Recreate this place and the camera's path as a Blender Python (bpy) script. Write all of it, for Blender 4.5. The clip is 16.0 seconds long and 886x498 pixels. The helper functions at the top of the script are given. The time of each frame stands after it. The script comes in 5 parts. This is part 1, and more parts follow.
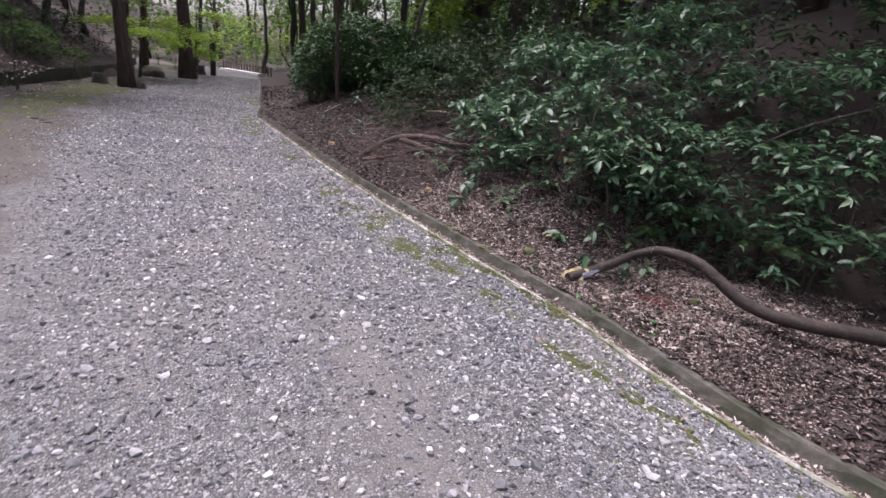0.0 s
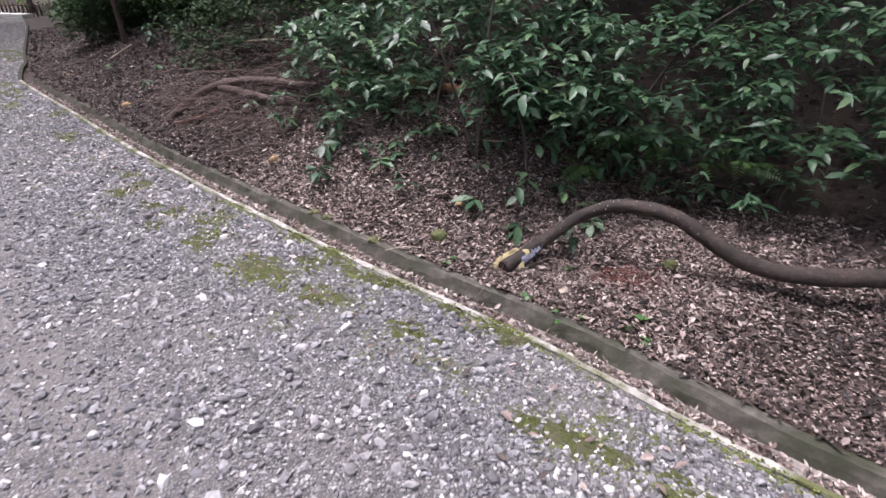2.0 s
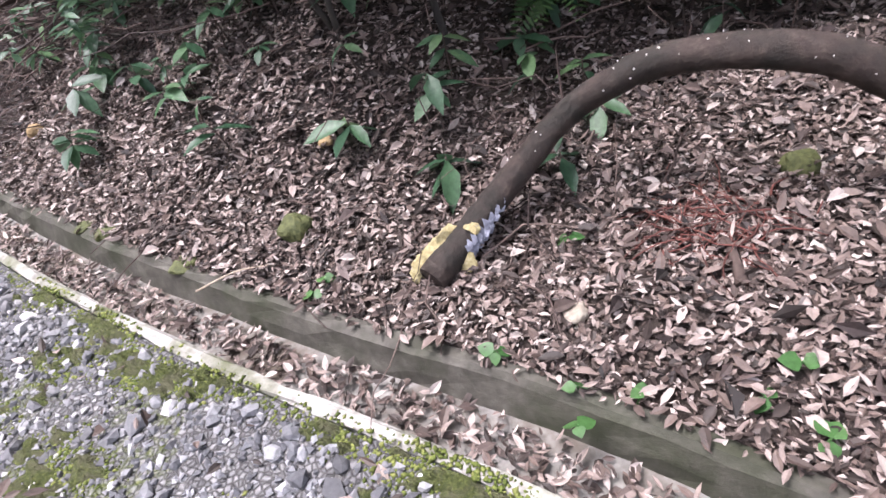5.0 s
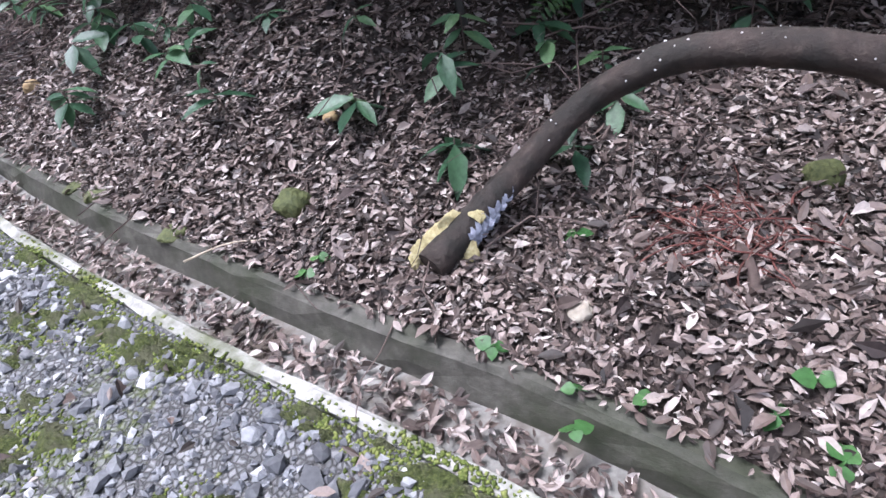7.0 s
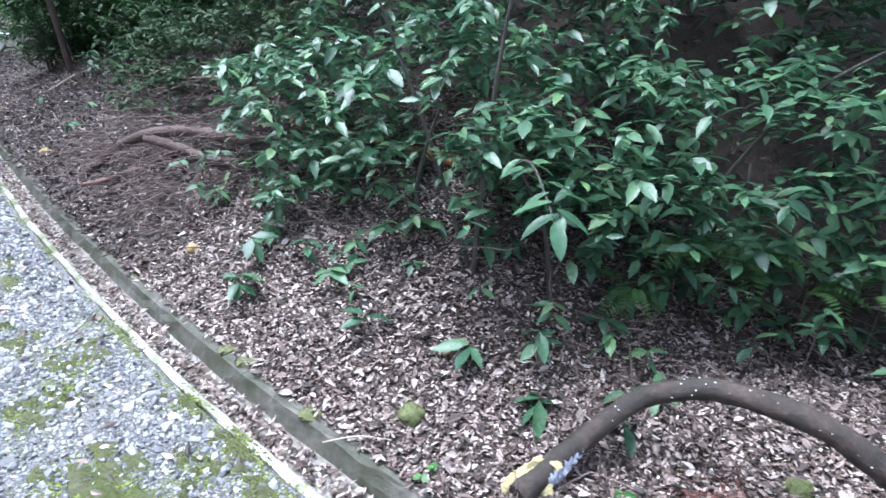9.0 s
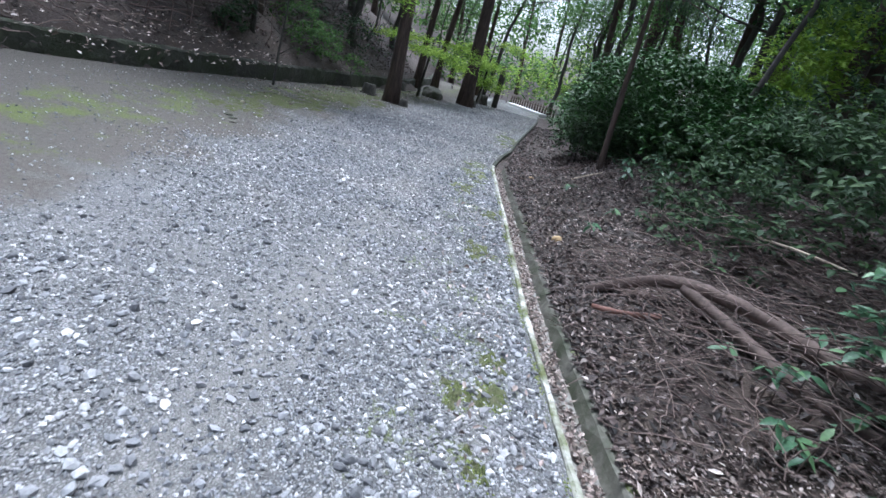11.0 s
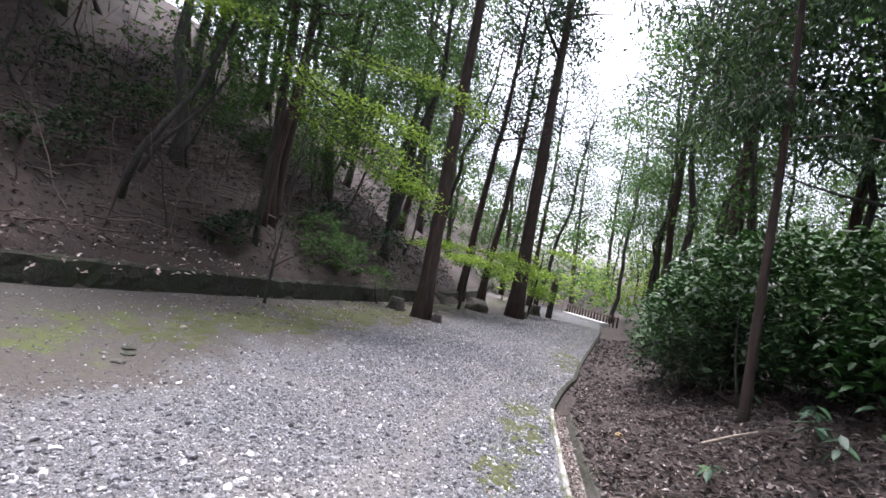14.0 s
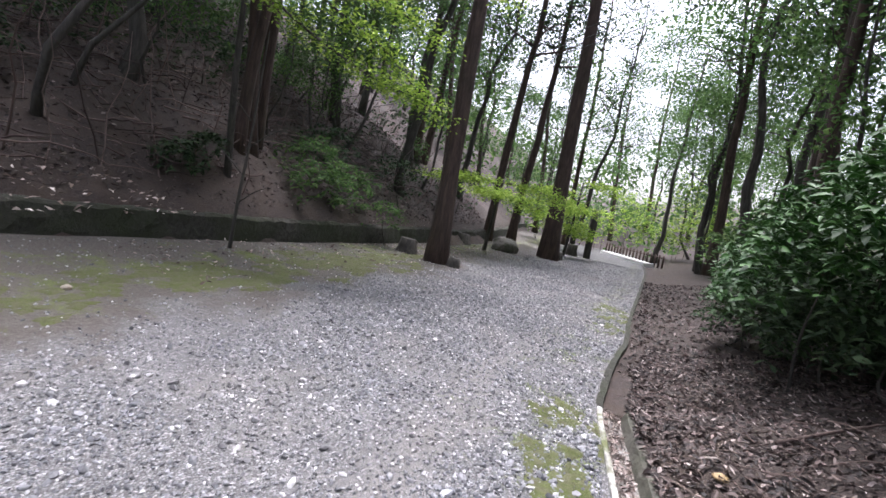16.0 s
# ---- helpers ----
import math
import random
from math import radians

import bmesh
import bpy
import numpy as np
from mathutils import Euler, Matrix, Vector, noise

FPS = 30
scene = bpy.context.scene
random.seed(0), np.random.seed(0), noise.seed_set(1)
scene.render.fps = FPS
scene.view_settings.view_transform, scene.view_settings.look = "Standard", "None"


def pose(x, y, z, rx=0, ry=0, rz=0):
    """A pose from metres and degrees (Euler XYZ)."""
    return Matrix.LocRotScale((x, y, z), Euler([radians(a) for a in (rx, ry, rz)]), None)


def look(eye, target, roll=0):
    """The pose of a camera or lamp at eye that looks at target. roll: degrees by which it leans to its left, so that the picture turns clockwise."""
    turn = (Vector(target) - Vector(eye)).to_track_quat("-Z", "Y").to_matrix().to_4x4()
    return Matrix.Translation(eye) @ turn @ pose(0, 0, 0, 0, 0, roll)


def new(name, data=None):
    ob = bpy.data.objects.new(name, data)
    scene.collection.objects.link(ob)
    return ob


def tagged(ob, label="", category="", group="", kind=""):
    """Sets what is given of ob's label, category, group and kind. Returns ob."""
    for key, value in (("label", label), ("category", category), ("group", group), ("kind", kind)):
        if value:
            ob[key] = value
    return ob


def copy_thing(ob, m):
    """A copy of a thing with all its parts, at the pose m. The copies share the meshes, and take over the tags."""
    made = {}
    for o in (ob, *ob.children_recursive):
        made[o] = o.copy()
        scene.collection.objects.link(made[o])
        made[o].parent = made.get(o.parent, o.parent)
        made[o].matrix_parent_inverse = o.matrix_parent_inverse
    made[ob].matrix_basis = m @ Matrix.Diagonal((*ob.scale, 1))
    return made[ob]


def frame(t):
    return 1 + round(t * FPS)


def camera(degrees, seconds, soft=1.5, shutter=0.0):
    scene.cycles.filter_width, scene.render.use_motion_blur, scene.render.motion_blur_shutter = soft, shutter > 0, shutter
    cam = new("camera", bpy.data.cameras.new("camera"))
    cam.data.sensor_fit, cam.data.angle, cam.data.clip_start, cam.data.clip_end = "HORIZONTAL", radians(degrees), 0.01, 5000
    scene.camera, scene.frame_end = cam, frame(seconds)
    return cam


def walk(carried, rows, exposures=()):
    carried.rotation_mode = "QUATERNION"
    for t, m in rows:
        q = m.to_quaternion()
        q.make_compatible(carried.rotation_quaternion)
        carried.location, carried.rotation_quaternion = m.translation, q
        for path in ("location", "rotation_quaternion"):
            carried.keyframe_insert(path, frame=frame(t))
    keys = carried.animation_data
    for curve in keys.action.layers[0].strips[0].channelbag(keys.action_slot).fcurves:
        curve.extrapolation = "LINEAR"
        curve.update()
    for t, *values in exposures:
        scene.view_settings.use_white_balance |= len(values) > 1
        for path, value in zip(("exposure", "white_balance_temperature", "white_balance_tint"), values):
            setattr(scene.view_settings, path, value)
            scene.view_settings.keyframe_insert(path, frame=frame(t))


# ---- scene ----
cam = camera(79.3, 16.0, shutter=0.18)
PATH = [
    (0, (0.732, -0.045, 1.656), (0.529, 1.837, 1.01), 5.2),
    (0.5, (0.565, 0.327, 1.636), (0.523, 2.213, 0.974), 1.5),
    (1, (0.374, 0.749, 1.675), (0.541, 2.607, 0.952), 5.7),
    (1.5, (0.435, 1.219, 1.645), (0.743, 2.994, 0.777), -0.4),
    (2, (0.581, 1.639, 1.639), (0.839, 3.395, 0.717), -1.4),
    (2.5, (0.822, 2.218, 1.647), (1.218, 3.919, 0.672), -3.8),
    (3, (0.969, 2.604, 1.553), (1.319, 4.276, 0.513), -6.2),
    (3.5, (1.142, 2.882, 1.454), (1.371, 4.567, 0.401), -6.5),
    (4, (1.266, 3.166, 1.383), (1.505, 4.775, 0.219), -16.0),
    (4.5, (1.347, 3.277, 1.246), (1.481, 4.801, -0.043), -17.6),
    (5, (1.358, 3.379, 1.02), (1.457, 4.879, -0.299), -20.6),
    (5.2, (1.332, 3.402, 0.956), (1.46, 4.905, -0.357), -17.2),
    (7.5, (1.343, 3.419, 0.967), (1.446, 4.903, -0.37), -16.2),
    (8, (1.324, 3.312, 1.156), (1.458, 4.826, -0.144), -16.1),
    (8.5, (1.203, 3.1, 1.456), (1.454, 4.852, 0.524), 2.6),
    (9, (0.907, 3.136, 1.633), (1.179, 4.924, 0.777), -0.6),
    (9.5, (0.612, 3.266, 1.609), (0.455, 5.109, 0.848), 6.0),
    (10, (0.239, 3.527, 1.55), (-0.522, 5.266, 0.918), 13.8),
    (10.2, (0.117, 3.601, 1.584), (-0.849, 5.224, 0.925), 17.9),
    (12.3, (-1.12, 5.479, 1.608), (-2.176, 7.065, 0.999), 12.4),
    (12.5, (-1.21, 5.653, 1.617), (-2.293, 7.224, 1.017), 13.3),
    (13, (-1.599, 6.146, 1.642), (-2.779, 7.665, 1.094), 13.7),
    (13.5, (-1.873, 6.62, 1.534), (-3.29, 8.024, 1.684), 13.3),
    (14, (-2.168, 7.103, 1.468), (-3.567, 8.531, 1.538), 10.7),
    (14.5, (-2.516, 7.618, 1.488), (-3.825, 9.129, 1.417), 8.0),
    (15, (-2.828, 8.047, 1.477), (-4.205, 9.486, 1.296), 13.9),
    (15.5, (-3.236, 8.521, 1.504), (-4.693, 9.865, 1.234), 10.2),
    (16, (-3.507, 8.992, 1.468), (-4.959, 10.355, 1.287), 10.1),
]
EXPOSURES = [(0, 1.28, 6250, 26), (2.0, 1.38, 6250, 25), (3.6, 1.85, 6250, 22), (5.2, 1.68, 6100, 22), (7.3, 1.5, 5550, 16), (8.0, 1.52, 5450, 12), (9.2, 2.3, 5250, 9), (10.2, 1.95, 5200, 5), (12.3, 1.46, 5850, 17), (14.5, 1.95, 6050, 19), (16, 1.95, 6050, 18)]
walk(cam, [(t, look(eye, target, roll)) for t, eye, target, roll in PATH], EXPOSURES)

# ---- light ----
world = bpy.data.worlds.new("world")
scene.world = world
world.use_nodes = True
wn = world.node_tree.nodes
sky = wn.new("ShaderNodeTexSky")
sky.sky_type = "NISHITA"
sky.sun_disc = False
sky.sun_elevation, sky.sun_rotation = radians(74), radians(-45)
sky.air_density, sky.dust_density, sky.ozone_density = 1.0, 6.0, 1.0
pale = wn.new("ShaderNodeHueSaturation")
pale.inputs["Saturation"].default_value = 0.4
world.node_tree.links.new(sky.outputs[0], pale.inputs["Color"])
world.node_tree.links.new(pale.outputs[0], wn["Background"].inputs[0])
wn["Background"].inputs[1].default_value = 0.15
sun = new("sun", bpy.data.lights.new("sun", "SUN"))
sun.data.energy, sun.data.angle, sun.data.color = 1.2, radians(22), (1.0, 0.97, 0.93)
sun.matrix_world = look((0, 0, 40), (8, -8, 0))


# ---- materials ----
def nodes_of(name):
    m = bpy.data.materials.new(name)
    m.use_nodes = True
    t = m.node_tree
    return m, t, t.nodes["Principled BSDF"]


def put(t, kind, **inputs):
    n = t.nodes.new(kind)
    for k, v in inputs.items():
        n.inputs[k.replace("_", " ")].default_value = v
    return n


def ramp(t, source, stops):
    n = t.nodes.new("ShaderNodeValToRGB")
    e = n.color_ramp.elements
    while len(e) < len(stops):
        e.new(0.5)
    for x, (p, c) in zip(e, stops):
        x.position, x.color = p, (*c, 1)
    t.links.new(source, n.inputs[0])
    return n.outputs[0]


def blend(t, fac, a, b, mode="MIX"):
    n = t.nodes.new("ShaderNodeMix")
    n.data_type, n.blend_type = "RGBA", mode
    for socket, v in ((n.inputs[0], fac), (n.inputs[6], a), (n.inputs[7], b)):
        if isinstance(v, (int, float)):
            socket.default_value = v
        elif isinstance(v, tuple):
            socket.default_value = (*v, 1)
        else:
            t.links.new(v, socket)
    return n.outputs[2]


def calc(t, op, a, b=0.0, c=0.0):
    n = t.nodes.new("ShaderNodeMath")
    n.operation = op
    for socket, v in zip(n.inputs, (a, b, c)):
        if isinstance(v, (int, float)):
            socket.default_value = v
        else:
            t.links.new(v, socket)
    return n.outputs[0]


def noise_of(t, vec, scale, detail=4.0, rough=0.6):
    n = put(t, "ShaderNodeTexNoise", Scale=scale, Detail=detail, Roughness=rough)
    t.links.new(vec, n.inputs["Vector"])
    return n.outputs[0]


def cells(t, vec, scale, feature="F1", out=0):
    n = put(t, "ShaderNodeTexVoronoi", Scale=scale)
    n.feature = feature
    t.links.new(vec, n.inputs["Vector"])
    return n.outputs[out]


def bump(t, b, height, strength, distance):
    n = put(t, "ShaderNodeBump", Strength=strength, Distance=distance)
    t.links.new(height, n.inputs["Height"])
    t.links.new(n.outputs[0], b.inputs["Normal"])


def place(t):
    return t.nodes.new("ShaderNodeNewGeometry").outputs["Position"]


def gravel_material():
    """Grey crushed gravel, with bare earth and moss towards its edges; UV is (metres along the kerb, metres from it)."""
    m, t, b = nodes_of("gravel")
    pos = place(t)
    uv = t.nodes.new("ShaderNodeUVMap")
    sep = t.nodes.new("ShaderNodeSeparateXYZ")
    t.links.new(uv.outputs[0], sep.inputs[0])
    along, off = sep.outputs[0], sep.outputs[1]
    col = cells(t, pos, 62.0, out=1)
    grey = t.nodes.new("ShaderNodeRGBToBW")
    t.links.new(col, grey.inputs[0])
    stone = ramp(t, grey.outputs[0], [(0.0, (0.10, 0.10, 0.104)), (0.5, (0.20, 0.20, 0.206)), (0.8, (0.31, 0.309, 0.312)), (1.0, (0.45, 0.443, 0.44))])
    gap = cells(t, pos, 62.0, "DISTANCE_TO_EDGE")
    crack = ramp(t, gap, [(0.0, (0.22, 0.21, 0.2)), (0.22, (1, 1, 1))])
    stone = blend(t, 1.0, stone, crack, "MULTIPLY")
    sand = ramp(t, noise_of(t, pos, 180.0), [(0.3, (0.105, 0.10, 0.095)), (0.7, (0.225, 0.214, 0.203))])
    big = noise_of(t, pos, 0.9, 5.0)
    fine = noise_of(t, pos, 7.0)
    mix = calc(t, "ADD", calc(t, "MULTIPLY", big, 1.5), calc(t, "MULTIPLY", fine, 0.7))
    sandy = calc(t, "SMOOTH_MIN", 1.0, calc(t, "MULTIPLY", calc(t, "SUBTRACT", mix, 1.12), 3.0), 0.1)
    band = calc(t, "ADD", off, calc(t, "SUBTRACT", 1.85, calc(t, "MULTIPLY", along, 0.07)))
    band = calc(t, "SUBTRACT", 0.75, calc(t, "MULTIPLY", calc(t, "ABSOLUTE", band), 1.7))
    band = calc(t, "ADD", band, calc(t, "MULTIPLY", calc(t, "SUBTRACT", fine, 0.5), 1.2))
    sandy = calc(t, "MAXIMUM", sandy, calc(t, "MINIMUM", calc(t, "MAXIMUM", band, 0.12), 0.85))
    base = blend(t, sandy, stone, sand)
    # bare brown earth on the far side
    left = calc(t, "SUBTRACT", calc(t, "MULTIPLY", off, -1.0), 3.5)
    left = calc(t, "ADD", calc(t, "MULTIPLY", left, 1.7), calc(t, "MULTIPLY", calc(t, "SUBTRACT", big, 0.5), 6.0))
    n = t.nodes.new("ShaderNodeClamp")
    t.links.new(left, n.inputs[0])
    earth = ramp(t, noise_of(t, pos, 28.0, 6.0), [(0.3, (0.05, 0.042, 0.034)), (0.6, (0.095, 0.082, 0.069)), (0.8, (0.16, 0.143, 0.126))])
    base = blend(t, calc(t, "MULTIPLY", n.outputs[0], 0.9), base, earth)
    # moss beside the kerb and on the earth
    near = calc(t, "MULTIPLY", calc(t, "ABSOLUTE", calc(t, "ADD", off, 0.42)), 1.0)
    near = calc(t, "SUBTRACT", 0.45, calc(t, "MULTIPLY", near, 0.85))
    far = calc(t, "SUBTRACT", 0.66, calc(t, "MULTIPLY", calc(t, "ABSOLUTE", calc(t, "ADD", off, 5.3)), 0.6))
    patch = noise_of(t, pos, 2.3, 6.0, 0.65)
    tuft = noise_of(t, pos, 42.0, 3.0)
    strip = calc(t, "MAXIMUM", near, far)
    mossy = calc(t, "ADD", calc(t, "MULTIPLY", calc(t, "SUBTRACT", patch, 0.5), 4.2), calc(t, "SUBTRACT", strip, 0.42))
    mossy = calc(t, "ADD", mossy, calc(t, "MULTIPLY", calc(t, "SUBTRACT", tuft, 0.5), 1.6))
    mossy = calc(t, "MULTIPLY", mossy, 1.7)
    k = t.nodes.new("ShaderNodeClamp")
    t.links.new(mossy, k.inputs[0])
    k.inputs[2].default_value = 0.92
    green = ramp(t, noise_of(t, pos, 90.0, 4.0), [(0.3, (0.045, 0.06, 0.012)), (0.55, (0.10, 0.125, 0.025)), (0.75, (0.19, 0.21, 0.06))])
    base = blend(t, k.outputs[0], base, green)
    t.links.new(base, b.inputs["Base Color"])
    b.inputs["Roughness"].default_value = 0.85
    h = calc(t, "ADD", calc(t, "MULTIPLY", calc(t, "MINIMUM", gap, 0.25), 2.0), calc(t, "MULTIPLY", noise_of(t, pos, 150.0), 0.5))
    bump(t, b, h, 0.9, 0.012)
    return m


def speckled(name, stops, scale, rough=0.8, bump_strength=0.4, distance=0.01, detail=6.0, stain=None, stain_scale=3.0):
    """A mottled surface: colours over a fine noise, with larger stains."""
    m, t, b = nodes_of(name)
    pos = place(t)
    fine = noise_of(t, pos, scale, detail, 0.65)
    c = ramp(t, fine, stops)
    if stain:
        k = ramp(t, noise_of(t, pos, stain_scale, 5.0, 0.65), [(0.42, (0, 0, 0)), (0.62, (1, 1, 1))])
        c = blend(t, k, c, stain)
    t.links.new(c, b.inputs["Base Color"])
    b.inputs["Roughness"].default_value = rough
    bump(t, b, fine, bump_strength, distance)
    return m


def scattered(name, stops, rough=0.7, translucent=0.0, spec=0.5, patchy=False):
    """Stones or leaves in one mesh or many objects: each piece takes its own tone."""
    m, t, b = nodes_of(name)
    g = t.nodes.new("ShaderNodeNewGeometry")
    o = t.nodes.new("ShaderNodeObjectInfo")
    v = calc(t, "FRACT", calc(t, "ADD", g.outputs["Random Per Island"], o.outputs["Random"]))
    c = ramp(t, v, stops)
    spots = noise_of(t, g.outputs["Position"], 60.0, 3.0)
    c = blend(t, 0.5, c, blend(t, 1.0, c, ramp(t, spots, [(0.3, (0.5, 0.5, 0.5)), (0.7, (1.3, 1.3, 1.3))]), "MULTIPLY"))
    if patchy:
        c = blend(t, 1.0, c, ramp(t, noise_of(t, g.outputs["Position"], 0.9, 4.0), [(0.32, (0.76, 0.78, 0.82)), (0.5, (0.97, 0.97, 0.97)), (0.68, (1.2, 1.16, 1.12))]), "MULTIPLY")
    t.links.new(c, b.inputs["Base Color"])
    b.inputs["Roughness"].default_value = rough
    b.inputs["Specular IOR Level"].default_value = spec
    bump(t, b, noise_of(t, g.outputs["Position"], 140.0), 0.25, 0.004)
    if translucent:
        tr = t.nodes.new("ShaderNodeBsdfTranslucent")
        t.links.new(c, tr.inputs[0])
        mixer = t.nodes.new("ShaderNodeMixShader")
        mixer.inputs[0].default_value = translucent
        t.links.new(b.outputs[0], mixer.inputs[1])
        t.links.new(tr.outputs[0], mixer.inputs[2])
        t.links.new(mixer.outputs[0], t.nodes["Material Output"].inputs[0])
    return m


def bark_material(name, dark, light, scale=14.0):
    m, t, b = nodes_of(name)
    mp = t.nodes.new("ShaderNodeMapping")
    t.links.new(place(t), mp.inputs[0])
    mp.inputs["Scale"].default_value = (1, 1, 0.16)
    f = noise_of(t, mp.outputs[0], scale, 7.0, 0.7)
    c = ramp(t, f, [(0.3, dark), (0.62, light), (0.8, tuple(min(1, x * 1.35) for x in light))])
    patch = ramp(t, noise_of(t, place(t), 1.6, 4.0), [(0.45, (1, 1, 1)), (0.7, (0.72, 0.78, 0.68))])
    t.links.new(blend(t, 1.0, c, patch, "MULTIPLY"), b.inputs["Base Color"])
    b.inputs["Roughness"].default_value = 0.9
    bump(t, b, f, 0.8, 0.03)
    return m


GRAVEL = gravel_material()
SOIL = speckled("leafy_soil", [(0.25, (0.014, 0.011, 0.008)), (0.5, (0.036, 0.026, 0.022)), (0.62, (0.066, 0.049, 0.042)), (0.75, (0.13, 0.10, 0.087))], 34.0, 0.9, 0.8, 0.03, 8.0, (0.05, 0.035, 0.026), 1.4)
CONCRETE = speckled("pale_concrete", [(0.3, (0.12, 0.112, 0.10)), (0.6, (0.26, 0.25, 0.23)), (0.8, (0.38, 0.37, 0.35))], 26.0, 0.85, 0.4, 0.008, 7.0, (0.10, 0.08, 0.062), 4.5)
WET_CONCRETE = speckled("grimy_concrete", [(0.3, (0.05, 0.046, 0.037)), (0.55, (0.092, 0.086, 0.07)), (0.8, (0.17, 0.16, 0.135))], 18.0, 0.75, 0.6, 0.012, 7.0, (0.034, 0.038, 0.02), 3.2)
LIP = speckled("worn_lip", [(0.3, (0.20, 0.19, 0.17)), (0.55, (0.40, 0.39, 0.36)), (0.8, (0.56, 0.55, 0.52))], 24.0, 0.85, 0.5, 0.008, 7.0, (0.085, 0.095, 0.035), 3.4)
MOSSY_STONE = speckled("mossy_stone", [(0.3, (0.012, 0.012, 0.009)), (0.6, (0.035, 0.034, 0.024)), (0.8, (0.075, 0.072, 0.05))], 16.0, 0.9, 0.8, 0.04, 7.0, (0.022, 0.027, 0.011), 1.5)
STONE = scattered("crushed_stone", [(0.0, (0.10, 0.10, 0.105)), (0.3, (0.15, 0.15, 0.158)), (0.62, (0.225, 0.225, 0.234)), (0.88, (0.36, 0.36, 0.365)), (1.0, (0.62, 0.61, 0.60))], 0.8, patchy=True)
# Darker copy of the dead leaf: shade on bank and slope put into colour.
SHADED_LEAF = scattered("shaded_leaf", [(0.0, (0.012, 0.009, 0.008)), (0.35, (0.028, 0.019, 0.017)), (0.65, (0.06, 0.041, 0.036)), (0.9, (0.135, 0.099, 0.09)), (1.0, (0.30, 0.255, 0.235))], 0.65, 0.1)
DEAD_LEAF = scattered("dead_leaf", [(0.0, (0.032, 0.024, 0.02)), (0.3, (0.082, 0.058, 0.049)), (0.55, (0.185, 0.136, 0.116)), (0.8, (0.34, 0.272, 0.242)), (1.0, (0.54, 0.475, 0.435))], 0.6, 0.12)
LAUREL = scattered("laurel_leaf", [(0.0, (0.032, 0.078, 0.042)), (0.5, (0.055, 0.125, 0.064)), (0.85, (0.09, 0.175, 0.085)), (1.0, (0.13, 0.22, 0.095))], 0.4, 0.28, 0.42)
HERB = scattered("herb_leaf", [(0.0, (0.045, 0.13, 0.035)), (1.0, (0.09, 0.20, 0.06))], 0.45, 0.25)
FERN = scattered("fern_leaf", [(0.0, (0.03, 0.075, 0.02)), (1.0, (0.07, 0.135, 0.035))], 0.5, 0.25)
FOLIAGE = scattered("foliage", [(0.0, (0.042, 0.088, 0.028)), (0.5, (0.075, 0.145, 0.042)), (1.0, (0.125, 0.205, 0.06))], 0.6, 0.5, 0.2)
BUSH_LEAF = scattered("bush_leaf", [(0.0, (0.012, 0.038, 0.009)), (0.5, (0.022, 0.066, 0.014)), (1.0, (0.045, 0.115, 0.024))], 0.45, 0.12, 0.18)
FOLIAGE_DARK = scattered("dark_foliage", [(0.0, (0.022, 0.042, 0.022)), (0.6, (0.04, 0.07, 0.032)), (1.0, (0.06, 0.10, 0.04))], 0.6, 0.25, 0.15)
FOLIAGE_LIME = scattered("lime_foliage", [(0.0, (0.16, 0.27, 0.035)), (0.6, (0.24, 0.37, 0.05)), (1.0, (0.36, 0.49, 0.09))], 0.6, 0.55, 0.2)
BARK_RED = bark_material("cedar_bark", (0.022, 0.015, 0.012), (0.08, 0.053, 0.042))
BARK_GREY = bark_material("grey_bark", (0.02, 0.018, 0.016), (0.07, 0.063, 0.054))
LOG_BARK = speckled("smooth_log_bark", [(0.3, (0.030, 0.020, 0.016)), (0.55, (0.051, 0.036, 0.029)), (0.8, (0.10, 0.075, 0.063))], 34.0, 0.8, 0.8, 0.012, 7.0, (0.020, 0.017, 0.013), 7.0)
TWIG = speckled("dry_twig", [(0.3, (0.04, 0.027, 0.022)), (0.7, (0.11, 0.076, 0.064))], 30.0, 0.85, 0.3, 0.005)
RED_WOOD = speckled("reddish_wood", [(0.3, (0.08, 0.035, 0.025)), (0.7, (0.2, 0.10, 0.075))], 26.0, 0.75, 0.3, 0.006)
ORANGE_WOOD = speckled("peeled_wood", [(0.3, (0.14, 0.075, 0.04)), (0.55, (0.36, 0.19, 0.09)), (0.8, (0.50, 0.34, 0.2))], 22.0, 0.7, 0.3, 0.006)


# ---- geometry helpers ----
rng = np.random.default_rng(7)


def fast_mesh(name, verts, faces, material, smooth=False, uv=None):
    """A mesh from arrays; all its faces have as many corners."""
    verts, faces = np.asarray(verts, np.float32), np.asarray(faces, np.int32)
    me = bpy.data.meshes.new(name)
    n, k = faces.shape
    me.vertices.add(len(verts))
    me.vertices.foreach_set("co", verts.ravel())
    me.loops.add(n * k)
    me.loops.foreach_set("vertex_index", faces.ravel())
    me.polygons.add(n)
    me.polygons.foreach_set("loop_start", np.arange(0, n * k, k, dtype=np.int32))
    me.polygons.foreach_set("use_smooth", np.full(n, smooth))
    if uv is not None:
        layer = me.uv_layers.new(name="UVMap")
        layer.data.foreach_set("uv", np.asarray(uv, np.float32)[faces.ravel()].ravel())
    me.materials.append(material)
    me.update(calc_edges=True)
    return me


